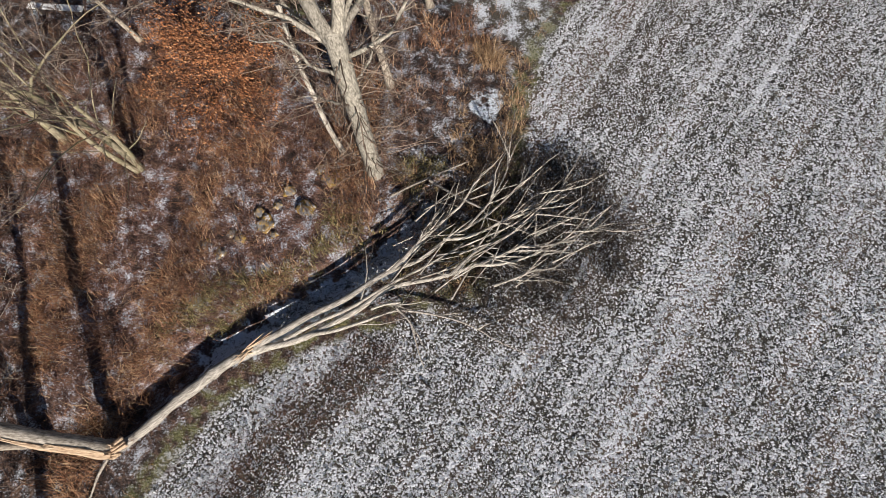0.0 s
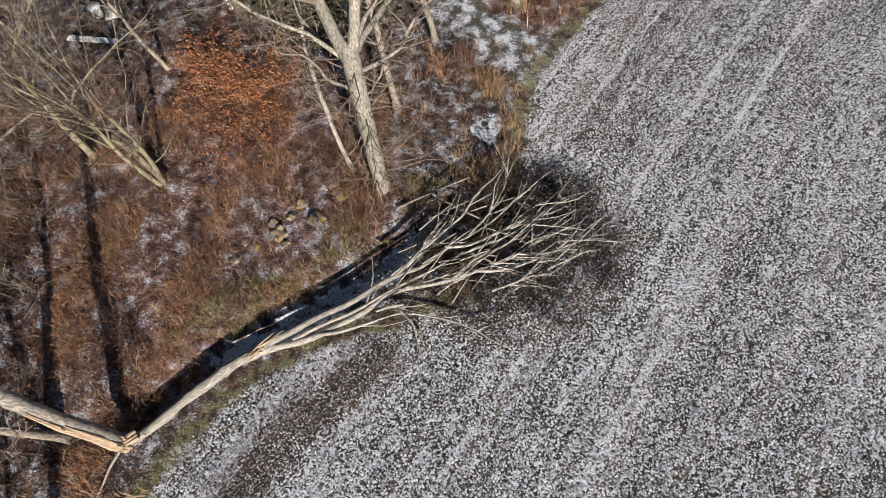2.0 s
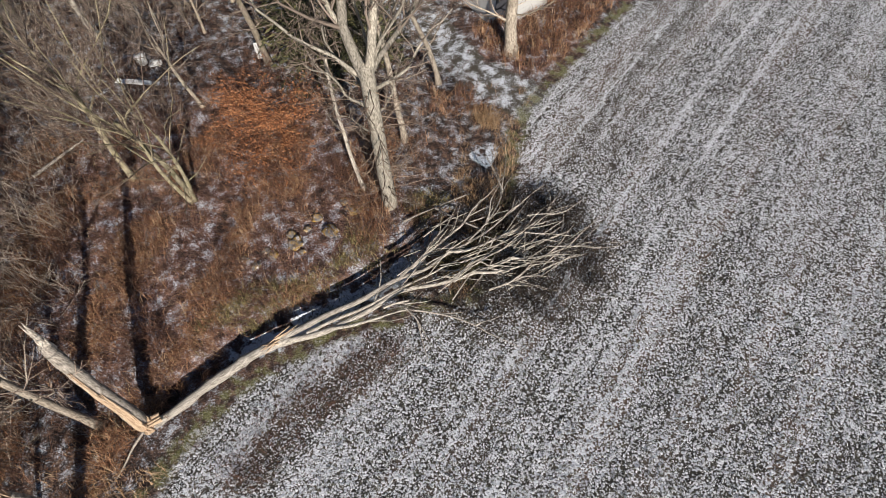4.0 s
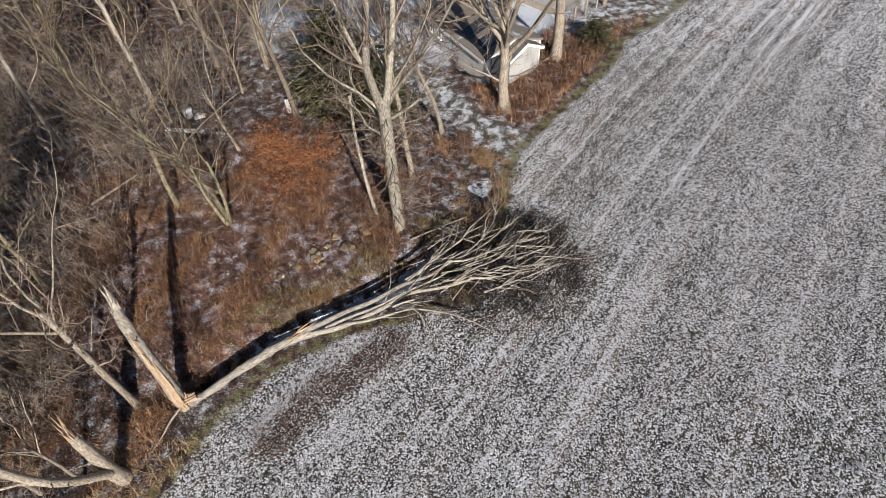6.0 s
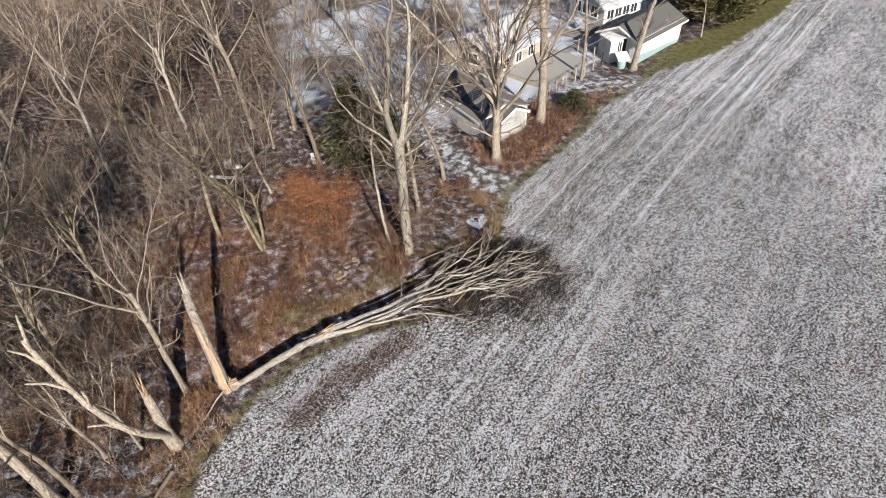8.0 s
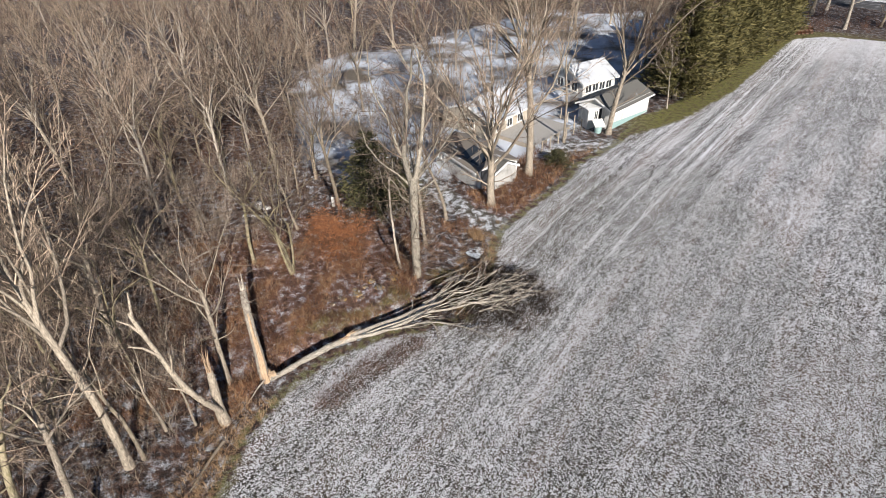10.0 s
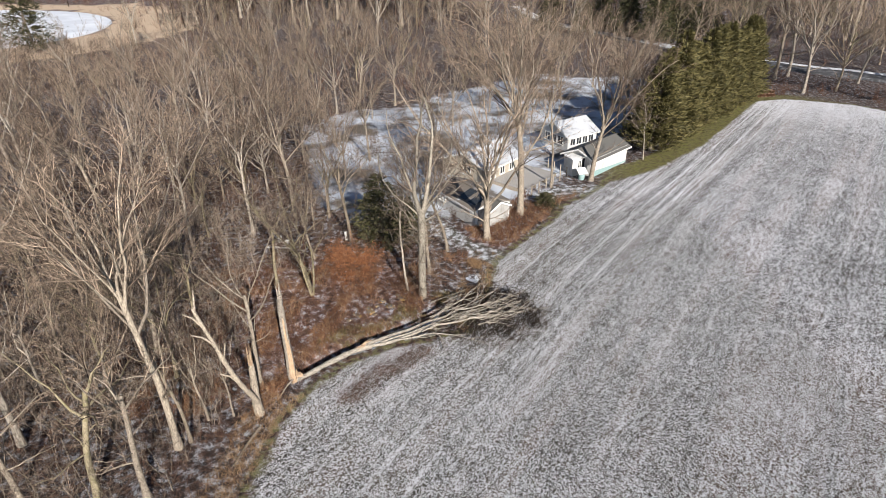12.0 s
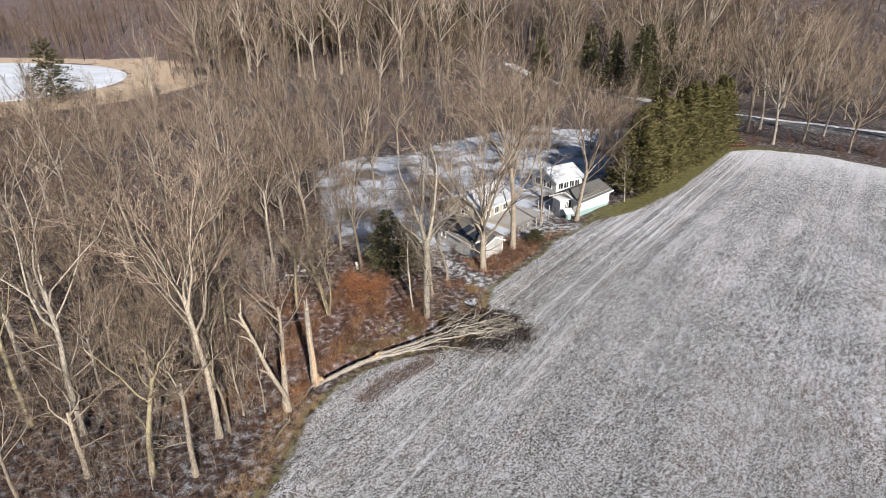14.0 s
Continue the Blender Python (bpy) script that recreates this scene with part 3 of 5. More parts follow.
def snag():
    rng = random.Random(5)
    tree = thing("broken_snag", "tall broken tree snag with torn orange heartwood", "tree snag")
    line = [Vector(p) for p in ((0.0, 0.0, -0.1), (-0.03, 0.02, 0.6), (-0.02, 0.15, 1.6), (-0.1, 0.3, 3.0), (-0.16, 0.5, 4.4), (-0.2, 0.72, 5.6))]
    body = Tubes()
    knobbly(rng, body, line, 0.30, 0.16, 14, 0.09)
    part("trunk", body.mesh("trunk", M_BARK_DEAD), tree)
    for dx, dy, h, r in ((0.05, 0.02, 1.15, 0.09), (-0.09, 0.05, 0.95, 0.07), (-0.02, -0.07, 0.6, 0.08), (0.1, -0.04, 0.4, 0.06)):
        p = Vector((-0.2 + dx, 0.72 + dy, 5.3))
        spike = Tubes().stem([p, p + Vector((0.01, 0.06, 0.5 * h)), p + Vector((dx * 0.6, 0.16, h + 0.2))], [r * 1.5, r, 0.012], 5)
        part("spike", spike.mesh("spike", M_BARK_DEAD), tree, "splintered grey spike at the top")
    core = Tubes()
    for k in range(9):
        x = -0.02 + 0.30 * (k / 8 - 0.4)
        p = [Vector((q.x + x * (1 - 0.07 * i) + 0.08, q.y - (0.29 - 0.02 * i) + 0.22 * abs(k / 8 - 0.45), q.z + 0.1)) for i, q in enumerate(line[: 5 - abs(k - 4) // 2])]
        core.stem(p, [0.05 + 0.02 * rng.random()] + [0.055 * rng.uniform(0.6, 1.3) for _ in p[2:]] + [0.01], 5)
    splinters(rng, core, Vector((0.12, -0.05, 0.25)), Vector((0.25, -0.1, 1)), 0.22, 0.7, 18)
    part("torn_wood", core.mesh("torn_wood", M_SPLINTER), tree, "bare orange-brown torn heartwood strip")
    return tree


def forked_stub():
    rng = random.Random(8)
    tree = thing("forked_stub", "broken grey tree with one leaning limb", "tree snag", (-1.35, -2.85, 0))
    body = Tubes()
    knobbly(rng, body, [Vector(p) for p in ((0.05, 0.1, -0.1), (0.0, 0.05, 0.7), (0.02, 0.08, 1.5), (0.08, 0.12, 2.4), (0.13, 0.16, 3.6))], 0.31, 0.15, 11, 0.06)
    part("trunk", body.mesh("trunk", M_BARK), tree)
    limb = Tubes()
    arm = knobbly(rng, limb, [Vector(p) for p in ((0.05, 0.0, 0.9), (0.15, -0.35, 1.6), (0.05, -0.85, 2.6), (-0.2, -1.2, 3.7), (-0.55, -1.28, 4.9), (-0.9, -1.2, 6.1), (-1.45, -0.85, 7.1), (-1.85, -0.56, 7.9))], 0.17, 0.075, 9, 0.10)
    for a, b in (((-1.4, -0.9, 7.0), (-2.3, -0.8, 7.7)), ((-1.75, -0.62, 7.7), (-1.7, -0.3, 8.8)), ((-0.6, -1.28, 5.0), (-0.2, -1.5, 6.4)), ((-0.15, -1.15, 3.5), (-0.75, -1.7, 4.6)), ((-0.9, -1.2, 6.1), (-1.7, -1.6, 7.0))):
        a, b = Vector(a), Vector(b)
        limb.stem([a, a.lerp(b, 0.5) + Vector((0, 0.05, 0.12)), b], [0.075, 0.055, 0.03], 6)
    part("limb", limb.mesh("limb", M_BARK), tree, "pale leaning limb")
    torn = Tubes()
    splinters(rng, torn, Vector((0.12, 0.15, 3.4)), Vector((0.05, 0.05, 1)), 0.15, 1.5, 14)
    tagged(part("torn_wood", torn.mesh("torn_wood", M_SPLINTER), tree, "torn reddish-brown splinters"), kind="stuff")
    twig = Tubes()
    ramify(rng, twig, arm, 0.05, (9, 4), 50, 0.22, 0.009, 0.02, 0.3, (4, 3))
    tagged(part("brushwood", twig.mesh("brushwood", M_TWIG), tree), kind="stuff")
    return tree


fallen_tree()
snag()
forked_stub()

# a loose broken branch on the verge, and the strip of bark at the snag's foot
def loose_branch(outline, z0, z1, r, label, material, seed):
    rng = random.Random(seed)
    b = thing("loose_branch", label, "branch", group="loose branches")
    t = Tubes()
    line = knobbly(rng, t, lifted(outline, z0, z1), r, r * 0.4, 7)
    part("stem", t.mesh("stem", material), b)
    tw = Tubes()
    ramify(rng, tw, line, r * 0.5, (4, 3), 40, 0.3, 0.007, 0.0, 0.3, (3, 3))
    tagged(part("brushwood", tw.mesh("brushwood", M_TWIG_DARK), b), kind="stuff")


loose_branch([(8.57, 8.05), (9.54, 8.44), (10.52, 8.78), (11.31, 9.01)], 0.12, 0.6, 0.055, "pale bare branch lying on the grass", M_BARK_DEAD, 3)
loose_branch([(0.1, -0.3), (-0.2, -0.8), (-0.35, -1.35), (-0.6, -1.8)], 0.35, 0.05, 0.05, "peeled strip of pale bark by the snag", M_BARK_DEAD, 4)
loose_branch([(9.5, 1.75), (9.65, 1.6), (9.85, 1.45)], 0.05, 0.05, 0.04, "short dark stick on the frosted field", M_TWIG_DARK, 5)
loose_branch([(-1.0, -4.0), (-1.3, -4.9), (-1.5, -5.7), (-1.7, -6.6)], 0.15, 0.1, 0.10, "dark weathered log at the wood edge", M_BARK_DARK, 6)
loose_branch([(-8.1, 11.0), (-7.2, 12.0), (-6.3, 13.0)], 0.2, 0.4, 0.09, "pale fallen log among the brush", M_BARK_DEAD, 9)


# ---------------------------------------------------------------- standing trees with places of their own
def plant(tree, x, y, turn=0.0):
    tree.matrix_basis = pose(x, y, ground_at(x, y), 0, 0, turn)
    return tree


def forked_maple():
    """The great pale tree by the fallen crown: two leaders above a straight bole."""
    rng = random.Random(21)
    tree = thing("forked_tree", "large pale grey bare tree with forked trunk", "bare tree", (8.0, 9.0, ground_at(8, 9)))
    bole = Tubes()
    knobbly(rng, bole, [Vector(p) for p in ((0, 0, -0.1), (0, 0.02, 0.5), (0.0, 0.0, 2), (0.03, -0.03, 4), (0.06, -0.08, 6.0), (0.1, -0.1, 7.5))], 0.31, 0.24, 13, 0.05)
    part("trunk", bole.mesh("trunk", M_BARK_GREAT), tree)
    crown = Tubes()
    leaders = [((0.02, -0.1, 6.9), (-0.22, 0.1, 1.0), 8.4, 0.19), ((0.14, -0.1, 7.1), (0.24, 0.05, 1.0), 8.2, 0.165), ((0.08, -0.05, 6.9), (0.42, 0.35, 1.0), 7.0, 0.10), ((0.06, -0.1, 7.2), (-0.05, 0.4, 1.0), 7.6, 0.11),
               ((-0.1, 0.0, 5.6), (-0.95, -0.3, 0.9), 3.2, 0.06), ((0.05, 0, 6.4), (0.95, -0.35, 0.75), 4.0, 0.075), ((-0.05, -0.1, 4.6), (-0.7, -0.5, 0.5), 2.2, 0.05),
               ((0, 0, 5.2), (0.9, 0.1, 0.3), 2.6, 0.045), ((0, 0.1, 5.9), (-0.6, 0.8, 0.9), 4.5, 0.06),
               ((0.1, -0.05, 7.0), (0.7, 0.2, 1.0), 6.0, 0.07), ((0.05, -0.1, 6.8), (-0.65, -0.1, 1.0), 6.2, 0.07), ((0.06, 0, 6.6), (0.1, 0.8, 0.9), 5.4, 0.06)]
    for p, d, size, r in leaders:
        limb = Tubes()
        line = bent(rng, Vector(p), Vector(d), size, 9, 0.17, 0.08)
        limb.stem(line, taper(r, r * 0.18, 10), 8)
        part("limb", limb.mesh("limb", M_BARK_GREAT), tree)
        ramify(rng, crown, line, r * 0.8, (12, 6, 4), 46, 0.38, 0.009, 0.02, 0.15, wander=0.18)
    low = Tubes()
    for _ in range(70):
        z = rng.uniform(0.8, 7.0)
        d = off_axis(rng, Vector((0, 0, 1)), rng.uniform(60, 105))
        line = bent(rng, Vector((0, 0, z)) + d * 0.3, d, rng.uniform(0.8, 2.6), 5, 0.24, -0.01)
        low.stem(line, taper(0.020, 0.007, 6), 4)
        ramify(rng, low, line, 0.02, (3, 3), 40, 0.45, 0.007)
    part("epicormic_growth", low.mesh("epicormic_growth", M_TWIG_FAR), tree, "thin side shoots on the trunk")
    part("crown", crown.mesh("crown", M_TWIG_PALE), tree)


forked_maple()
plant(bare_tree("slender_tree", 31, 8.6, 0.095, "slender leaning pale bare tree", M_BARK_DEAD, M_TWIG, lean=(-0.16, 0.05), fork=0.62, limbs=3, counts=(7, 4, 3), angle=48, side=5, thin=0.008), 6.85, 9.85)
plant(bare_tree("leaning_tree", 33, 10.3, 0.135, "leaning lichened bare tree with several stems", M_BARK_MOSS, M_TWIG, lean=(-0.10, 0.05), fork=0.30, limbs=5, counts=(8, 6, 4), stems=3, angle=40, spread=30, thin=0.008), -0.55, 9.5)
plant(bare_tree("bare_tree", 34, 12.5, 0.15, "bare tree standing behind the forked one", M_BARK, M_TWIG, lean=(0.02, 0.03)), 8.5, 12.7)
plant(bare_tree("bare_tree", 35, 11.5, 0.14, "slim pale bare tree beside the drive", M_BARK, M_TWIG, lean=(-0.05, 0.0)), 10.1, 16.3)
plant(bare_tree("yard_tree", 36, 15.8, 0.34, "stout bare tree at the garage corner", M_BARK, M_TWIG_FAR, fork=0.2, limbs=11, counts=(11, 8, 4), thin=0.011, angle=32, lift=0.04, sides=(3, 3, 3)), 13.8, 18.5)
plant(bare_tree("yard_tree", 37, 22.0, 0.34, "very tall bare tree at the yard edge", M_BARK, M_TWIG_FAR, fork=0.34, limbs=10, counts=(11, 8, 4), thin=0.011, lean=(0.03, 0), spread=24, angle=30, lift=0.04, sides=(3, 3, 3)), 17.5, 23.5)
plant(bare_tree("yard_tree", 38, 13.7, 0.13, "slim pale bare tree beside the deck", M_BARK, M_TWIG_FAR, fork=0.45, limbs=6, thin=0.011, angle=32, lift=0.04, sides=(3, 3, 3)), 22.0, 30.4)
plant(bare_tree("yard_tree", 39, 17.0, 0.28, "spreading pale bare tree beside the shed", M_BARK, M_TWIG_FAR, fork=0.28, limbs=10, counts=(12, 8, 4), lean=(0.03, 0), spread=30, thin=0.011, angle=32, lift=0.03, sides=(3, 3, 3)), 26.9, 32.2)
plant(bare_tree("yard_tree", 40, 7.5, 0.08, "small bare tree between shed and evergreens", M_BARK_DEAD, M_TWIG_PALE, counts=(7, 4, 3), thin=0.016), 35.2, 38.9)
plant(bare_tree("vine_tree", 41, 10.5, 0.18, "bare tree wrapped in brown vines", M_BARK_DARK, M_TWIG, lean=(-0.1, 0.05)), 1.4, 18.2)
plant(bare_tree("edge_tree", 42, 12.0, 0.16, "leaning pale bare tree beside the snag", M_BARK, M_TWIG, lean=(0.0, 0.0), fork=0.42, limbs=5, angle=40, spread=34, side=5), -2.1, 0.2)
plant(bare_tree("edge_tree", 43, 16.5, 0.20, "tall twin-stemmed bare tree at the wood edge", M_BARK, M_TWIG_FAR, lean=(-0.06, 0.02), fork=0.46, limbs=9, stems=1, thin=0.010, counts=(11, 7, 4), angle=28, spread=26, lift=0.03, heavy=1.2), -5.0, -5.2)
plant(bare_tree("edge_tree", 143, 9.0, 0.11, "slim bare tree close beside a taller one", M_BARK_DARK, M_TWIG, lean=(-0.05, 0.03), fork=0.5, limbs=4, counts=(7, 5, 3), angle=32), -4.5, -4.8)
plant(bare_tree("edge_tree", 44, 9.5, 0.17, "crooked pale bare tree at the wood edge", M_BARK, M_TWIG_FAR, lean=(0.0, 0.12), fork=0.45, limbs=4, counts=(6, 5, 3), angle=48, spread=42, heavy=1.2, wander=0.2), -5.3, -8.3)
plant(bare_tree("edge_tree", 45, 10.0, 0.18, "lichened bare tree with crooked forked limbs", M_BARK_MOSS, M_TWIG_FAR, lean=(0.08, -0.02), fork=0.48, limbs=5, counts=(6, 5, 3), angle=46, spread=48, heavy=1.2, wander=0.2), -7.9, -8.0)
plant(bare_tree("edge_tree", 145, 9.0, 0.16, "bare tree with twisting pale limbs", M_BARK, M_TWIG_FAR, lean=(0.02, 0.0), fork=0.4, limbs=5, counts=(6, 5, 3), angle=46, spread=44, heavy=1.2, wander=0.2), -11.5, -8.2)
plant(bare_tree("edge_tree", 46, 7.0, 0.08, "thin bare tree at the wood edge", M_BARK, M_TWIG, lean=(0, 0.03), counts=(7, 4, 3)), -4.1, -3.25)
plant(bare_tree("edge_tree", 47, 6.0, 0.07, "thin bare tree at the wood edge", M_BARK, M_TWIG, lean=(0, 0.02), counts=(7, 4, 3)), -2.8, -2.85)
plant(bare_tree("wood_tree", 49, 9.5, 0.14, "bare tree leaning behind the lichened one", M_BARK_MOSS, M_TWIG, lean=(-0.12, 0.06), thin=0.012), -3.5, 10.8)
plant(bare_tree("wood_tree", 50, 6.5, 0.10, "small leaning bare tree near the copper bush", M_BARK, M_TWIG, lean=(-0.16, 0.08), counts=(6, 4, 3)), -1.4, 15.2)
plant(bare_tree("edge_tree", 48, 12.5, 0.20, "lichened bare tree in the wood", M_BARK_MOSS, M_TWIG, lean=(-0.08, 0.1)), -17.5, -3.8)


# ---------------------------------------------------------------- leafy things
def leaf_cloud(rng, spots, size, flat=0.3):
    """Small bent leaves, two triangles each, at the given spots."""
    v, f = [], []
    for p in spots:
        n = Vector((rng.gauss(0, 1), rng.gauss(0, 1), rng.gauss(0, 1) + flat)).normalized()
        u = n.cross(Vector((0.4, 0.3, 0.8))).normalized()
        w = n.cross(u)
        s = size * rng.uniform(0.6, 1.3)
        b = len(v)
        v += [p - u * s, p + w * s * 0.55 + n * s * 0.2, p + u * s, p - w * s * 0.55 + n * s * 0.2]
        f.append((b, b + 1, b + 2, b + 3))
    return v, f


def copper_bush():
    rng = random.Random(61)
    bush = thing("copper_beech_sapling", "young beech holding its dry copper leaves", "bush", (1.9, 13.6, ground_at(1.9, 13.6)))
    stems, spots = Tubes(), []
    for k in range(38):
        d = off_axis(rng, Vector((0, 0, 1)), rng.uniform(20, 82), 2.4 * k)
        line = bent(rng, Vector((rng.gauss(0, 0.35), rng.gauss(0, 0.35), 0)), d, rng.uniform(1.8, 3.9), 5, 0.10, 0.0)
        stems.stem(line, taper(0.035, 0.01, 6), 5)
        for _ in range(9):
            p, dd = along_line(line, rng.uniform(0.3, 1))
            side = bent(rng, p, off_axis(rng, dd, 50), rng.uniform(0.4, 1.1), 3, 0.1)
            stems.stem(side, taper(0.012, 0.006, 4), 3, False)
            for _ in range(34):
                q, _ = along_line(side, rng.random())
                spots.append(q + Vector((rng.gauss(0, 0.17), rng.gauss(0, 0.17), rng.gauss(0, 0.12))))
    stems.v = [Vector((1.1 * q.x, 1.1 * q.y, 0.66 * q.z)) for q in stems.v]
    part("branchwork", stems.mesh("branchwork", M_TWIG_RED), bush)
    for q in spots:
        q.x, q.y, q.z = 1.1 * q.x, 1.1 * q.y, 0.66 * q.z
    v, f = leaf_cloud(rng, spots, 0.046, 0.5)
    part("leaves", mesh_of("leaves", v, f, M_ORANGE, False), bush, "dry copper-orange leaves")


def conifer(name, seed, height, width, label, needles, group="", category="evergreen", base=0.03, boughs=230, sprays=24, ragged=0.25, droop=0.25):
    """An evergreen: a stem, boughs that rise and then bow, and needle sprays along each bough."""
    rng = random.Random(seed)
    tree = thing(name, label, category, group=group)
    stem = Tubes().stem([Vector((0, 0, -0.1)), Vector((0, 0, height * 0.5)), Vector((0, 0, height * 0.98))], [0.022 * height, 0.013 * height, 0.01], 7)
    part("trunk", stem.mesh("trunk", M_BARK_DARK), tree)
    wood, v, f = Tubes(), [], []
    size0 = 0.10 + 0.017 * height
    for i in range(boughs):
        t = base + (0.985 - base) * (1 - (1 - (i + rng.random()) / boughs) ** 0.75)
        a = 2.4 * i + rng.gauss(0, 0.4)
        reach = (width * (1 - t) ** 0.7 + 0.12) * (1 + ragged * rng.gauss(0, 1) * 0.7)
        out = Vector((math.cos(a), math.sin(a), 0))
        line = [Vector((0, 0, t * height)) + out * (reach * q) + Vector((0, 0, reach * (0.42 * q - droop * 1.6 * q * q))) for q in (0, 0.3, 0.65, 1.0)]
        wood.stem(line, [0.03, 0.022, 0.014, 0.006], 3, False)
        for _ in range(sprays):
            p, d = along_line(line, 0.2 + 0.8 * rng.random() ** 0.6)
            p = p + Vector((rng.gauss(0, 0.07), rng.gauss(0, 0.07), rng.gauss(0, 0.05))) * (0.4 + reach)
            size = size0 * rng.uniform(0.6, 1.3)
            d = (d + Vector((rng.gauss(0, 0.5), rng.gauss(0, 0.5), rng.gauss(0.15, 0.45)))).normalized()
            w = d.cross(Vector((rng.gauss(0, 1), rng.gauss(0, 1), 0.6))).normalized() * size * 0.24
            b = len(v)
            v += [p - d * size * 0.3, p + w, p + d * size * 1.5, p - w]
            f.append((b, b + 1, b + 2, b + 3))
    part("branchwork", wood.mesh("branchwork", M_BARK_DARK), tree)
    part("foliage", mesh_of("foliage", v, f, needles, False), tree)
    return tree


copper_bush()
plant(conifer("small_spruce", 71, 6.6, 2.9, "ragged dark green spruce beside the forked tree", M_NEEDLE_DARK, boughs=150, sprays=34), 4.2, 18.4)
plant(conifer("small_spruce", 74, 4.6, 2.2, "low ragged dark spruce among the bare trees", M_NEEDLE_DARK, boughs=110, sprays=30), 6.3, 18.2)
plant(conifer("small_spruce", 72, 3.6, 1.3, "low dark evergreen shrub by the drive", M_NEEDLE_DARK, boughs=120), 20.4, 25.2).scale = (1, 1, 0.45)
plant(conifer("pond_pine", 73, 17.0, 6.0, "lone ragged pine before the frozen pond", M_NEEDLE_DARK, boughs=120, sprays=60, ragged=0.45, droop=0.12), -94, 126)
HEDGE = [conifer("hedge_conifer", 80 + k, 12.5, 3.3, "tall olive-green evergreen in a dense row", M_NEEDLE, "evergreen row", boughs=330, sprays=34, droop=0.05) for k in range(3)]
for k in range(15):
    s = k / 14
    x, y = 37.0 + 25.5 * s, 42.0 + 27.0 * s
    rr = random.Random(300 + k)
    m = pose(x + rr.uniform(-0.5, 0.5), y + rr.uniform(-0.5, 0.5), ground_at(x, y) - 0.05, 0, 0, rr.uniform(0, 360)) @ Matrix.Diagonal((1.05, 1.05, rr.uniform(0.9, 1.12), 1))
    ob = HEDGE[k] if k < 3 else copy_thing(HEDGE[k % 3], m)
    ob.matrix_basis = m

# ---------------------------------------------------------------- the wood
def cleared(x, y):
    """Where no tree of the wood may stand."""
    p, q = np.array([x]), np.array([y])
    if inside(p, q, FIELD_EDGE)[0] > -1.2 or inside(p, q, CLEAR)[0] > -1.0 or inside(p, q, POND)[0] > -26:
        return True
    if near_line(p, q, ROAD)[0][0] < 5.5 or near_line(p, q, ROAD_FAR)[0][0] < 7 or near_line(p, q, DRIVE)[0][0] < 2.5:
        return True
    if math.hypot((x - 1.5) / 1.25, y - 8.6) < 7.5 or math.hypot(x - 5, y - 15.5) < 4.5:
        return True
    if math.hypot((x + 29) / 1.5, y - 41) < 5.0 or math.hypot(x + 9.5, y + 0.8) < 2.4 or (-112 < x < -48 and 84 < y < 130):
        return True
    if x > -3.5 and y < 8:
        return True
    if math.hypot(x + 4.9, y - 17) < 2.2:
        return True
    s = ((x - 37) * 25.5 + (y - 42) * 27) / (25.5**2 + 27**2)
    return -0.15 < s < 1.1 and abs((x - 37) * 27 - (y - 42) * 25.5) / 37 < 5


WOOD = "leafless grey-brown tree of the wood"
near_kinds = [bare_tree("wood_tree", 100 + k, h, r, WOOD, bark, M_TWIG_FAR, lean=(-0.03, 0.05), fork=fk, limbs=lm, angle=an, group="trees of the wood", stems=st, spread=sp, thin=0.0085, counts=(10, 7, 4), lift=0.025, sides=(3, 3, 3), wander=0.16, heavy=1.15, side=5)
              for k, (h, r, bark, fk, an, st, lm, sp) in enumerate([(13, 0.16, M_BARK, 0.30, 30, 1, 7, 32), (11.5, 0.14, M_BARK_DARK, 0.27, 38, 1, 7, 42), (14.5, 0.19, M_BARK_MOSS, 0.34, 28, 1, 7, 30),
                                                                    (10, 0.11, M_BARK_DARK, 0.28, 34, 2, 4, 28), (13.5, 0.15, M_BARK_DEAD, 0.42, 28, 1, 6, 24)])]
mid_kinds = [bare_tree("mid_tree", 160 + k, h, r, WOOD, bark, M_TWIG_FAR, fork=fk, limbs=9, counts=(11, 10), angle=28, thin=0.013, ratio=0.42, lift=0.025, sides=(3, 3), wander=0.14, heavy=1.25, parts=False, group="trees deeper in the wood", spread=sp, side=2)
             for k, (h, r, bark, fk, sp) in enumerate([(12.5, 0.19, M_BARK_DEAD, 0.28, 36), (10.5, 0.15, M_BARK_DARK, 0.22, 46), (14.5, 0.21, M_BARK, 0.32, 32)])]
far_kinds = [bare_tree("far_tree", 120 + k, h, r, WOOD, bark, M_TWIG_FAR, fork=fk, limbs=8, counts=(9, 7), angle=28, thin=0.020, ratio=0.42, lift=0.025, sides=(3, 3), wander=0.14, heavy=1.4, parts=False, group="far trees of the wood", spread=sp, side=2)
             for k, (h, r, bark, fk, sp) in enumerate([(16, 0.24, M_BARK_DEAD, 0.28, 28), (14, 0.18, M_BARK_DARK, 0.2, 34), (18, 0.26, M_BARK, 0.32, 27), (13, 0.16, M_BARK_MOSS, 0.2, 36)])]
saplings = [bare_tree("sapling", 140 + k, h, 0.035, "thin bare sapling in the undergrowth", M_BARK_DARK, M_TWIG, fork=0.12, limbs=4, counts=(7, 3), angle=34, thin=0.009,
                      group="saplings", category="sapling") for k, h in enumerate((4.5, 5.5, 3.5))]


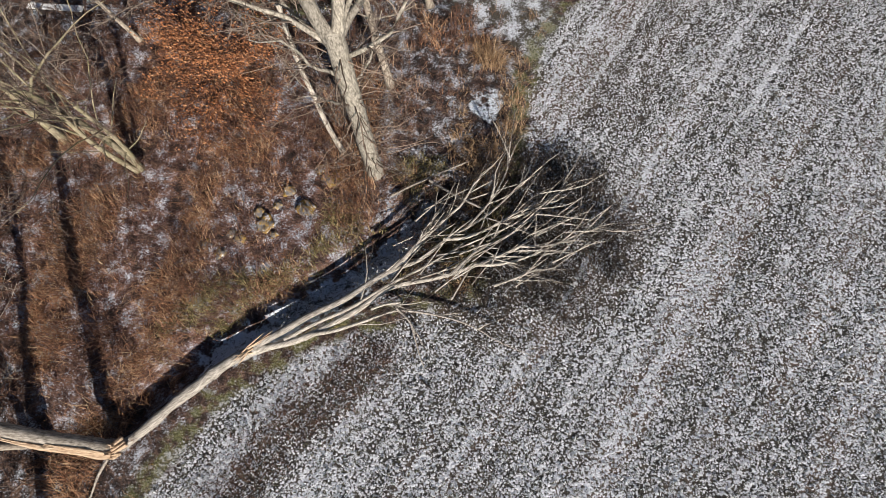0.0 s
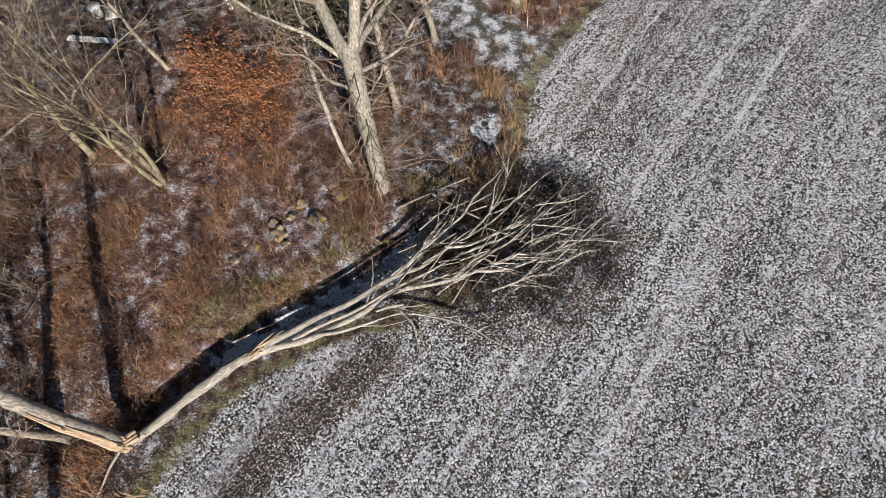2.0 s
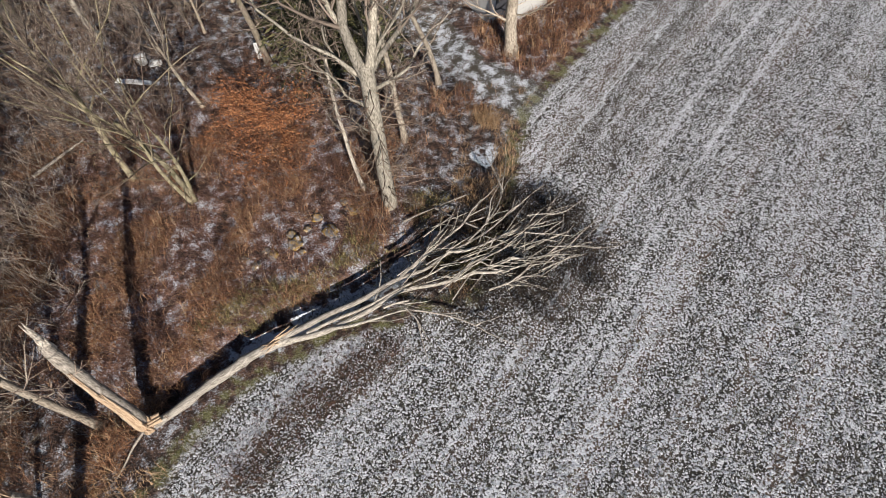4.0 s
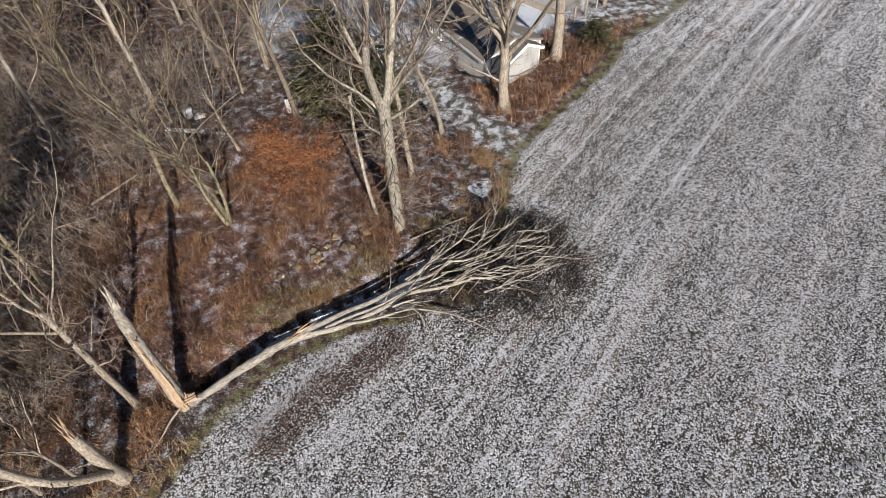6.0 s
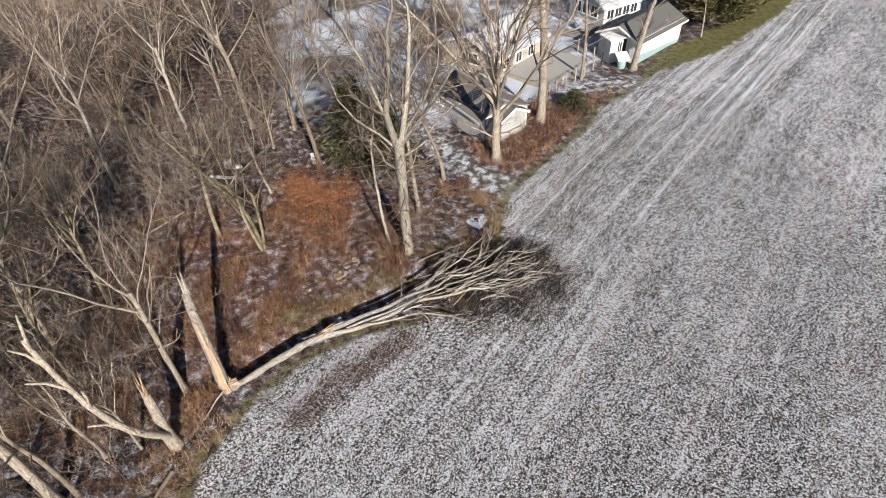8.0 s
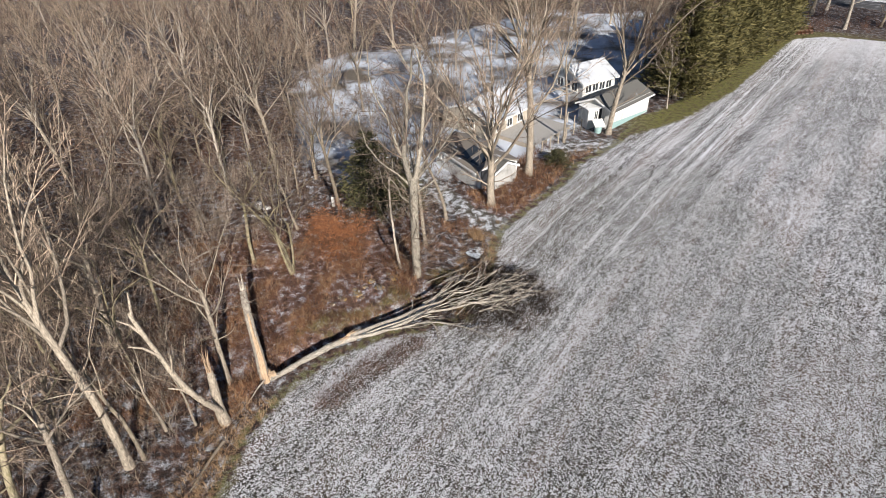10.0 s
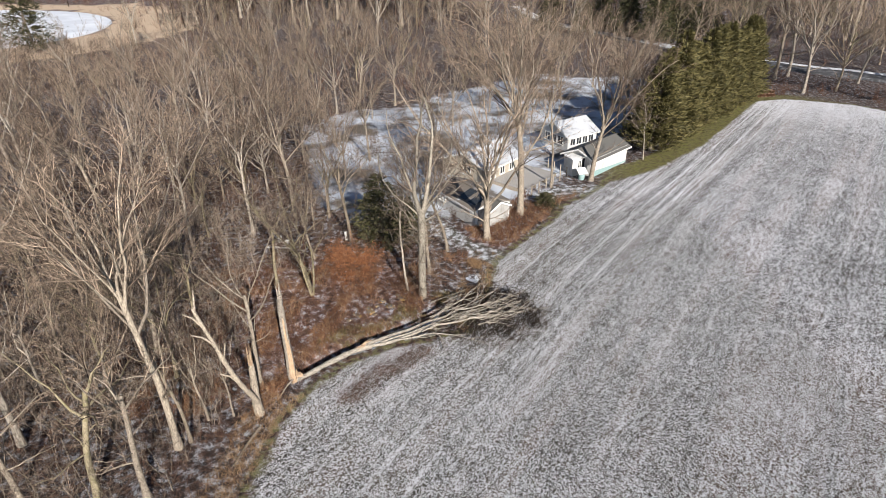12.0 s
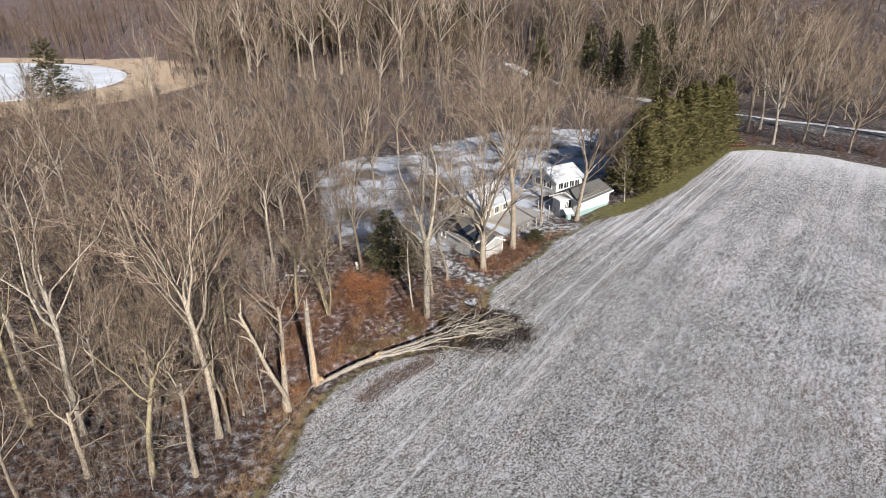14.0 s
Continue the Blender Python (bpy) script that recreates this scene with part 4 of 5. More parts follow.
def scatter(kinds, count, box, gap, seed, placed, lo=0.68, hi=1.2):
    rng = random.Random(seed)
    first = set(range(len(kinds)))
    tries = 0
    while count and tries < 40000:
        tries += 1
        x, y = rng.uniform(box[0], box[1]), rng.uniform(box[2], box[3])
        if any((x - a) ** 2 + (y - b) ** 2 < gap * gap for a, b in placed) or (y > 24 and rolling(np.array(x), np.array(y), 15.0, 9) > 0.55) or cleared(x, y):
            continue
        placed.append((x, y))
        s = rng.uniform(lo, hi) * (0.78 if x < -30 and 45 < y < 130 else 1.0)
        m = pose(x, y, ground_at(x, y) - 0.03, 0, 0, rng.uniform(0, 360)) @ Matrix.Diagonal((s, s, s * rng.uniform(0.92, 1.1), 1))
        k = rng.randrange(len(kinds))
        if first:
            k = first.pop()
            kinds[k].matrix_basis = m
        else:
            copy_thing(kinds[k], m)
        count -= 1


standing = [(-0.55, 9.5), (1.4, 18.2), (4.4, 19.2), (-2.1, 0.2), (-4.9, -4.8), (-5.3, -8.3), (-7.9, -8.0), (-11.5, -8.2), (-4.1, -3.25), (-17.5, -3.8), (-1.35, -2.85), (8.5, 12.7), (10.1, 16.3)]
scatter(near_kinds, 56, (-40, 6, -11, 26), 3.1, 1, standing)
scatter(mid_kinds, 66, (-62, 4, 22, 68), 4.0, 11, standing)
scatter(far_kinds, 118, (-110, 60, 55, 170), 5.2, 2, standing)
scatter(far_kinds, 74, (66, 150, 50, 170), 4.6, 3, standing, 0.9, 1.35)
scatter(far_kinds, 90, (-90, 150, 160, 225), 5.0, 4, standing, 1.1, 1.55)
scatter(near_kinds, 9, (-24, -6.5, -11, 9), 2.6, 7, standing, 0.6, 0.9)
scatter(saplings, 90, (-30, 5, -11, 45), 1.2, 5, list(standing))
scatter(saplings, 60, (-16, -1, -11, 6), 0.9, 8, list(standing))
lawn = random.Random(41)
for k in range(26):
    x, y = lawn.uniform(-9, 46), lawn.uniform(44, 90)
    while inside(np.array([x]), np.array([y]), CLEAR)[0] < 0 or (10 < x < 34 and y < 54):
        x, y = lawn.uniform(-9, 46), lawn.uniform(44, 90)
    copy_thing(mid_kinds[k % 3], pose(x, y, ground_at(x, y) - 0.03, 0, 0, lawn.uniform(0, 360)) @ Matrix.Diagonal((0.9, 0.9, lawn.uniform(0.85, 1.1), 1)))
for k, (x, y) in enumerate([(-1.2, 33.5), (5.5, 29.5), (1.0, 40.0), (9.5, 38.0), (-4.5, 47.0), (7.0, 47.5)]):
    copy_thing(mid_kinds[k % 3], pose(x, y, ground_at(x, y) - 0.03, 0, 0, 70 * k) @ Matrix.Diagonal((0.75, 0.75, 0.9, 1)))
for k, (x, y) in enumerate([(2.8, 22.8), (-1.5, 24.0), (6.8, 24.8), (3.5, 28.0), (9.0, 29.5), (-2.5, 20.8)]):
    copy_thing(near_kinds[(k + 1) % 5], pose(x, y, ground_at(x, y) - 0.03, 0, 0, 50 * k) @ Matrix.Diagonal((0.8, 0.8, 0.85, 1)))


# ---------------------------------------------------------------- undergrowth, as it covers the ground
def blades(name, label, category, spots, length, width, lean, material, seed, per=7):
    rng = random.Random(seed)
    v, f = [], []
    for x, y, z in spots:
        a0 = rng.uniform(0, 6.28)
        for _ in range(per):
            a = a0 + rng.gauss(0, 0.9)
            s = length * rng.uniform(0.5, 1.25)
            o = Vector((x + rng.gauss(0, 0.12), y + rng.gauss(0, 0.12), z - 0.03))
            d = Vector((math.cos(a), math.sin(a), 0))
            w = Vector((-d.y, d.x, 0)) * width
            k = lean * rng.uniform(0.5, 1.4)
            b = len(v)
            v += [o - w, o + w, o + d * s * k * 0.45 + Vector((0, 0, s * 0.62)) + w * 0.7, o + d * s * k * 0.45 + Vector((0, 0, s * 0.62)) - w * 0.7, o + d * s * k + Vector((0, 0, s * max(0.15, 0.95 - 0.4 * k)))]
            f += [(b, b + 1, b + 2, b + 3), (b + 3, b + 2, b + 4)]
    tagged(new(name, mesh_of(name, v, f, material, False)), label, category, kind="stuff")


def pick(count, box, test, seed):
    """Places in a box that pass a test on arrays of x, y, edge distance and a lumpy value."""
    rng = np.random.default_rng(seed)
    x, y = rng.uniform(box[0], box[1], count), rng.uniform(box[2], box[3], count)
    ok = test(x, y, inside(x, y, FIELD_EDGE), rolling(x, y, 4.0, seed))
    return list(zip(x[ok].tolist(), y[ok].tolist(), height_at(x[ok], y[ok]).tolist()))


blades("rust_grass", "flattened rust-brown dead grass in the clearing", "dead grass",
       pick(5200, (-9, 8, -3, 13.5), lambda x, y, e, n: (e < -1.6) & (n > 0.12) & (np.hypot((x - 4.5), y - 7.5) > 2.2) & (near_line(x, y, FROST_STRIP)[0] > 0.9), 1), 0.55, 0.007, 1.1, M_RUST_GRASS, 1, 12)
blades("rust_grass", "rust-brown dead grass beside the garage", "dead grass",
       pick(2400, (10, 24, 14, 28), lambda x, y, e, n: (e < -0.8) & (e > -5.5) & (np.hypot(x - 11, y - 17) > 1.8) & (near_line(x, y, DRIVE)[0] > 1.5) & (near_line(x, y, NOOK)[0] > 1.3), 2), 0.55, 0.011, 0.9, M_RUST_GRASS, 2, 8)
blades("tawny_grass", "tawny grass clumps beside the drive", "dead grass",
       pick(260, (10.3, 12.6, 12.2, 15), lambda x, y, e, n: (e < -0.6) & (np.hypot(x - 11.4, y - 13.4) < 0.75 + 0.9 * n), 18), 0.7, 0.010, 0.9, M_STRAW, 18, 12)
blades("straw_grass", "pale straw-coloured grass tufts at the wood edge", "dead grass",
       pick(9000, (-5, 15, -12, 14), lambda x, y, e, n: (e < -0.2) & (e > -2.6) & (n > -0.35) & ((y < -1.5) | (x > 10.5)), 3), 0.38, 0.009, 0.9, M_STRAW, 3, 8)
blades("frosted_stubble", "frost-covered low crop leaves on the field", "stubble",
       pick(80000, (1, 34, -12, 24), lambda x, y, e, n: e > 0.1, 4), 0.12, 0.018, 0.8, M_FROST_LEAF, 4, 3)


blades("olive_grass", "olive and straw-coloured grass beside the frosty hollow", "grass",
       pick(4500, (1, 13, 2.5, 12.5), lambda x, y, e, n: (e < -0.5) & (n > -0.1) & (near_line(x, y, FROST_STRIP)[0] > 0.8) & (near_line(x, y, FROST_STRIP)[0] < 2.0 + 0.8 * n), 21), 0.34, 0.009, 1.0, M_OLIVE_GRASS, 21, 7)
blades("rust_grass", "bleached brown grass among the leaf litter", "dead grass",
       pick(2600, (-10, 13, -2, 16), lambda x, y, e, n: (e < -1.4) & (n < 0.25) & (near_line(x, y, FROST_STRIP)[0] > 0.9), 22), 0.42, 0.008, 1.1, M_RUST_GRASS, 22, 6)


def brush(name, label, spots, height, material, seed, stems=6, counts=(4,), thin=0.007):
    rng = random.Random(seed)
    t = Tubes()
    for x, y, z in spots:
        for _ in range(stems):
            d = off_axis(rng, Vector((0, 0, 1)), rng.uniform(5, 45))
            line = bent(rng, Vector((x + rng.gauss(0, 0.2), y + rng.gauss(0, 0.2), z)), d, height * rng.uniform(0.5, 1.2), 3, 0.13, 0.0)
            t.stem(line, taper(thin * 1.5, thin * 0.6, 4), 3, False)
            ramify(rng, t, line, thin, counts, 35, 0.4, thin * 0.7, 0, 0.3, (3,))
    tagged(new(name, t.mesh(name, material)), label, "undergrowth", kind="stuff")


wood_floor = lambda x, y, e, n: (e < -2.2) & (inside(x, y, YARD) < 0)
brush("red_brush", "tangled red-brown brambles and dead stalks", pick(520, (-12, 9, -3, 17), lambda x, y, e, n: (e < -1.5) & (n > -0.5) & (np.hypot(x - 4.5, y - 7) > 2.5) & (near_line(x, y, FROST_STRIP)[0] > 1.0), 7), 0.8, M_TWIG_RED, 7)
brush("wood_brush", "grey-brown twiggy undergrowth of the wood", pick(1900, (-34, 12, -12, 40), wood_floor, 8), 1.5, M_TWIG_RED, 8, 5)
brush("thicket", "pale grey-brown thicket of saplings and briars", pick(520, (-20, -3.2, -4, 24), lambda x, y, e, n: (e < -2.5) & (n > -0.4) & (np.hypot(x + 4.9, y - 16.5) > 2.0) & (np.hypot(x + 0.5, y - 8.5) > 4.5), 24), 2.5, M_TWIG_PALE, 24, 5, (6,), 0.008)
brush("far_brush", "grey-brown undergrowth deep in the wood", pick(1900, (-210, 190, 40, 330), lambda x, y, e, n: (e < -3) & (inside(x, y, YARD) < 0) & (inside(x, y, POND) < -6) & (near_line(x, y, ROAD)[0] > 5), 9), 3.0, M_TWIG_RED, 9, 5, (2,), 0.02)
brush("yard_brush", "red-brown shrubs round the garage", pick(500, (11, 25, 15, 29), lambda x, y, e, n: (e < -0.9) & (e > -5) & (near_line(x, y, DRIVE)[0] > 1.6) & (near_line(x, y, NOOK)[0] > 1.3) & (np.hypot(x - 11.5, y - 22.5) > 4.2), 10), 1.0, M_TWIG_RED, 10)
# Real twigs, but their near-black colour also paints the shade under the crown.
brush("fallen_twigs", "mat of broken twigs under the fallen crown, darkened for its shade", pick(800, (8.5, 18, 2, 11.5), lambda x, y, e, n: np.hypot((x - 13.2) / 1.25, (y - 6.5)) < 2.9 + 0.6 * n, 11), 0.75, M_TWIG_DARK, 11, 5, (3,), 0.008)
blades("frosted_grass", "frost-whitened grass in the shaded hollow", "frosted grass",
       pick(2600, (4, 11, 3.5, 9), lambda x, y, e, n: (near_line(x, y, FROST_STRIP)[0] < 0.55), 15), 0.16, 0.012, 0.8, M_FROST_LEAF, 15, 5)
blades("straw_grass", "pale grass among the red-brown shrubs", "dead grass",
       pick(700, (10, 26, 14, 30), lambda x, y, e, n: (e < -0.4) & (e > -3.5) & (n > 0.2), 16), 0.6, 0.012, 0.8, M_STRAW, 16, 7)
brush("field_weeds", "dry brown weeds standing in the frosted field", pick(900, (2, 10, -3, 4), lambda x, y, e, n: (e > 0.2) & (near_line(x, y, WEEDS)[0] < 0.8), 12), 0.35, M_TWIG_RED, 12, 5, (3,), 0.005)

brush("pond_brush", "fuzzy red-brown scrub before the frozen pond", pick(520, (-125, -42, 80, 134), lambda x, y, e, n: (inside(x, y, POND) < -7), 23), 3.6, M_TWIG_FAR, 23, 7, (5,), 0.018)


def stone(x, y, s, seed, label="mossy yellow-brown boulder in the grass", material=M_STONE):
    rng = random.Random(seed)
    bm = bmesh.new()
    bmesh.ops.create_icosphere(bm, subdivisions=3, radius=s)
    for v in bm.verts:
        v.co *= 1 + 0.6 * noise.noise(v.co * (1.6 / s) + Vector((seed, 0, 0)))
        v.co *= 1 + 0.22 * noise.noise(v.co * (5.0 / s) + Vector((0, seed, 0)))
        v.co.z *= 0.6
    me = bpy.data.meshes.new("boulder")
    bm.to_mesh(me)
    bm.free()
    me.materials.append(material)
    me.polygons.foreach_set("use_smooth", [True] * len(me.polygons))
    ob = tagged(new("boulder", me), label, "boulder", "boulders")
    ob.matrix_basis = pose(x, y, ground_at(x, y) - 0.05 * s, 0, 0, rng.uniform(0, 360))


for k, (x, y, s) in enumerate([(6.45, 8.8, 0.34), (5.6, 7.65, 0.30), (4.15, 7.2, 0.36), (5.0, 8.4, 0.24), (3.3, 6.7, 0.22), (2.7, 6.2, 0.2), (4.6, 7.9, 0.18), (3.9, 7.7, 0.2), (4.5, 6.8, 0.13), (6.0, 9.2, 0.2), (3.0, 6.9, 0.16), (2.2, 6.5, 0.18), (1.25, -0.55, 0.09)]):
    stone(x, y, s, k)


def far_wood():
    """The wood beyond, too far to tell tree from tree."""
    rng = random.Random(77)
    t = Tubes()
    x = np.random.default_rng(5)
    px, py = np.r_[x.uniform(-320, 320, 2000), x.uniform(-430, -40, 600)], np.r_[x.uniform(172, 350, 2000), x.uniform(330, 520, 600)]
    ok = (inside(px, py, POND) < -14) & (near_line(px, py, ROAD_FAR)[0] > 8) & ~((px < -90) & (py < 330) & (py + 0.6 * px < 240) & (x.random(2600) < 0.75))
    for a, b, z in zip(px[ok], py[ok], height_at(px[ok], py[ok])):
        h, o = rng.uniform(13, 20), Vector((a, b, z - 0.2))
        line = bent(rng, o, Vector((rng.gauss(0, 0.05), rng.gauss(0, 0.05), 1)), h * 0.9, 3, 0.03)
        t.stem(line, taper(0.24, 0.06, 4), 4, False)
        for k in range(11):
            p, d = along_line(line, 0.3 + 0.68 * k / 11)
            limb = bent(rng, p, off_axis(rng, d, rng.uniform(22, 48)), h * rng.uniform(0.18, 0.34), 2, 0.08, 0.08)
            t.stem(limb, taper(0.085, 0.035, 3), 3, False)
            for _ in range(2):
                q, dd = along_line(limb, rng.uniform(0.3, 1))
                t.stem(bent(rng, q, off_axis(rng, dd, 35), h * 0.12, 1, 0.05), [0.045, 0.025], 3, False)
    tagged(new("far_wood", t.mesh("far_wood", M_TWIG_FAR)), "distant leafless wood on the rising ground", "woodland", kind="stuff")


far_wood()
brush("roadside_brush", "red-brown scrub between field and road", pick(700, (62, 118, 40, 95), lambda x, y, e, n: (e < -1.0) & (e > -12) & (near_line(x, y, ROAD)[0] > 4.5) & (n > -0.3), 19), 1.6, M_TWIG_RED, 19, 6, (3,), 0.014)
far_firs = [conifer("far_fir", 90 + k, 17, 3.6, "dark evergreen among the bare trees", M_NEEDLE_DARK, "far evergreens") for k in range(2)]
for k, (x, y) in enumerate([(-46, 212), (-34, 216), (-62, 232), (-20, 240), (44, 150), (53, 147), (60, 152), (76, 176), (-95, 250), (10, 235), (100, 190), (120, 180),
                            (-72, 222), (-52, 224), (-40, 230), (-84, 240), (68, 128), (72, 134), (80, 140), (64, 138), (22, 214), (30, 222), (130, 160), (-10, 222), (86, 168), (92, 150)]):
    rr = random.Random(500 + k)
    s = rr.uniform(0.75, 1.3)
    m = pose(x, y, ground_at(x, y) - 0.1, 0, 0, rr.uniform(0, 360)) @ Matrix.Diagonal((s, s, s, 1))
    ob = far_firs[k] if k < 2 else copy_thing(far_firs[k % 2], m)
    ob.matrix_basis = m


# ---------------------------------------------------------------- house, garage, shed and yard
M_WHITE = siding_material("white_painted_boards", (0.58, 0.575, 0.555), (0.30, 0.285, 0.26))
M_TAN = siding_material("weathered_tan_boards", (0.42, 0.37, 0.30), (0.22, 0.19, 0.15))
# White boards dimmed: the trees' shade is put into the tool shed's colour.
M_WHITE_SHADED = siding_material("shaded_white_boards", (0.40, 0.39, 0.37), (0.20, 0.185, 0.165))
M_TEAL = plain_material("faded_teal_paint", (0.28, 0.40, 0.39), 0.6, wear=0.5)
M_SHINGLE = roof_material("grey_shingles", (0.13, 0.125, 0.115), (0.62, 0.64, 0.68), 0.15)
M_SNOW_ROOF = roof_material("snow_dusted_metal_roof", (0.30, 0.30, 0.30), (0.46, 0.475, 0.50), 0.55)
M_BROWN_ROOF = roof_material("brown_shingles", (0.19, 0.165, 0.14), (0.55, 0.55, 0.58), 0.25)
M_TRIM = plain_material("white_trim", (0.78, 0.77, 0.74), 0.5)
M_DECK = wood_material("greyed_deck_boards", (0.20, 0.185, 0.165), (0.33, 0.31, 0.285), (0.52, 0.51, 0.50))
M_POST = wood_material("greyed_post", (0.20, 0.17, 0.13), (0.34, 0.29, 0.23), (0.46, 0.41, 0.34))
M_LOG_END = wood_material("sawn_log_ends", (0.20, 0.11, 0.07), (0.36, 0.22, 0.15), (0.60, 0.50, 0.42))
# Serves the shed door and the shade in the garage's open end.
M_DARK = plain_material("dark_door_and_shade", (0.035, 0.035, 0.04), 0.5)
gl = Nodes("window_glass", 0.08)
gl.b.inputs["Specular IOR Level"].default_value = 0.6
M_PANE = gl.done(gl.mix(gl.noise(1.5, 2), (0.015, 0.018, 0.022), (0.05, 0.055, 0.06)))


def slab(points, thick, down=True):
    """A solid board: a flat outline given thickness against its normal."""
    pts = [Vector(p) for p in points]
    n = (pts[1] - pts[0]).cross(pts[-1] - pts[0]).normalized() * thick
    k = len(pts)
    v = pts + [p - n for p in pts]
    f = [tuple(range(k)), tuple(range(2 * k - 1, k - 1, -1))] + [(i, i + k, (i + 1) % k + k, (i + 1) % k) for i in range(k)]
    return v, f


def block(x0, y0, z0, x1, y1, z1, bevel=0.0):
    bm = bmesh.new()
    bmesh.ops.create_cube(bm, size=1.0)
    for v in bm.verts:
        v.co = Vector(((x0 + x1) / 2 + v.co.x * (x1 - x0), (y0 + y1) / 2 + v.co.y * (y1 - y0), (z0 + z1) / 2 + v.co.z * (z1 - z0)))
    if bevel:
        bmesh.ops.bevel(bm, geom=bm.edges, offset=bevel, segments=1, affect="EDGES")
    out = [v.co.copy() for v in bm.verts], [tuple(v.index for v in f.verts) for f in bm.faces]
    bm.free()
    return out


def piece(name, vf, material, parent, label=""):
    return part(name, mesh_of(name, *vf, material, False), parent, label)


def window(parent, plane, a0, a1, z0, z1, at, out):
    """A framed window on a wall: plane 'y' (wall along x) or 'x' (wall along y); out is +1 or -1."""
    def box(p0, p1, q0, q1, d0, d1):
        d0, d1 = sorted((at + out * d0, at + out * d1))
        return block(p0, d0, q0, p1, d1, q1) if plane == "y" else block(d0, p0, q0, d1, p1, q1)
    w = piece("window", box(a0, a1, z0, z1, 0.004, 0.03), M_PANE, parent, "dark window pane in white frame")
    for p in ((a0 - 0.08, a0, z0 - 0.08, z1 + 0.08), (a1, a1 + 0.08, z0 - 0.08, z1 + 0.08), (a0, a1, z1, z1 + 0.08)):
        piece("frame", box(*p, 0.003, 0.06), M_TRIM, w)
    piece("sill", box(a0 - 0.1, a1 + 0.1, z0 - 0.12, z0, 0.003, 0.10), M_TRIM, w)
    piece("glazing_bar", box((a0 + a1) / 2 - 0.025, (a0 + a1) / 2 + 0.025, z0, z1, 0.031, 0.05), M_TRIM, w)


def gabled(name, label, category, corner, turn, length, width, eave, ridge, wall, roof, over=0.35):
    """A gabled building; its ridge runs along its own x. Walls 0.15 thick, boards lapped on the front and the near gable."""
    h = thing(name, label, category, (corner[0], corner[1], 0.0), turn)
    t, mid = 0.15, width / 2
    for n, pts in (("wall", [(0, 0, -0.2), (length, 0, -0.2), (length, 0, eave), (0, 0, eave)]),
                   ("wall", [(length, width, -0.2), (0, width, -0.2), (0, width, eave), (length, width, eave)]),
                   ("gable_wall", [(0, width - t, -0.2), (0, t, -0.2), (0, t, eave), (0, mid, ridge - 0.12), (0, width - t, eave)]),
                   ("gable_wall", [(length, t, -0.2), (length, width - t, -0.2), (length, width - t, eave), (length, mid, ridge - 0.12), (length, t, eave)])):
        piece(n, slab(pts, t), wall, h)
    for i in range(int((eave + 0.1) / 0.2)):
        z = i * 0.2
        piece("board", block(0, -0.02, z, length, -0.003, z + 0.185), wall, h)
        piece("board", block(-0.02, 0.02, z, -0.003, width - 0.02, z + 0.185), wall, h)
    drop = (ridge - eave) / mid * over
    piece("roof_slope", slab([(-over, -over, eave - drop + 0.06), (length + over, -over, eave - drop + 0.06), (length + over, mid, ridge + 0.06), (-over, mid, ridge + 0.06)], 0.12), roof, h)
    piece("roof_slope", slab([(length + over, width + over, eave - drop + 0.06), (-over, width + over, eave - drop + 0.06), (-over, mid + 0.004, ridge + 0.06), (length + over, mid + 0.004, ridge + 0.06)], 0.12), roof, h)
    piece("ridge_cap", block(-over, mid - 0.12, ridge + 0.055, length + over, mid + 0.12, ridge + 0.10), roof, h)
    piece("fascia", slab([(-over + 0.02, -over - 0.03, eave - drop - 0.12), (length + over - 0.02, -over - 0.03, eave - drop - 0.12), (length + over - 0.02, -over - 0.03, eave - drop + 0.05), (-over + 0.02, -over - 0.03, eave - drop + 0.05)], -0.028), M_TRIM, h)
    for s in (0, 1):
        e, m = ((-over, eave - drop), (mid, ridge)) if s == 0 else ((width + over, eave - drop), (mid, ridge))
        piece("bargeboard", slab([(-over - 0.03, e[0], e[1] - 0.14), (-over - 0.03, m[0], m[1] - 0.14), (-over - 0.03, m[0], m[1] + 0.05), (-over - 0.03, e[0], e[1] + 0.05)], 0.026), M_TRIM, h)
    return h


shed = gabled("long_shed", "long white shed with teal base and grey roof", "shed", (27.3, 33.1), 43.0, 7.4, 4.0, 2.1, 3.0, M_WHITE, M_SHINGLE)
piece("teal_band", slab([(0.02, -0.024, 0.0), (7.38, -0.024, 0.0), (7.38, -0.024, 0.2), (0.02, -0.024, 0.75)], 0.003), M_TEAL, shed, "faded teal painted lower wall")
piece("door", block(-0.05, 1.2, 0.0, -0.021, 2.2, 2.0), M_DARK, shed, "dark door in the gable")
window(shed, "x", 2.6, 3.3, 1.1, 1.9, -0.021, -1)

house = gabled("low_house", "low house with snow-white roof and tan boards", "house", (14.8, 31.0), 47.5, 7.0, 6.4, 2.0, 3.2, M_TAN, M_SNOW_ROOF)
for a in (0.8, 2.6, 4.4):
    window(house, "y", a, a + 0.8, 0.7, 1.5, -0.02, -1)
window(house, "x", 2.2, 3.2, 0.8, 1.7, -0.02, -1)
piece("chimney", block(4.4, 3.9, 2.4, 5.0, 4.5, 3.8, 0.03), M_BROWN_ROOF, house, "square brick-brown chimney")

cottage = gabled("porch_house", "white house with glazed porch and white roof", "house", (26.4, 42.3), 32.0, 5.2, 5.0, 2.0, 3.3, M_WHITE, M_SNOW_ROOF)
for a in (0.4, 1.5, 2.6, 3.7):
    window(cottage, "y", a, a + 0.85, 0.7, 1.7, -0.02, -1)
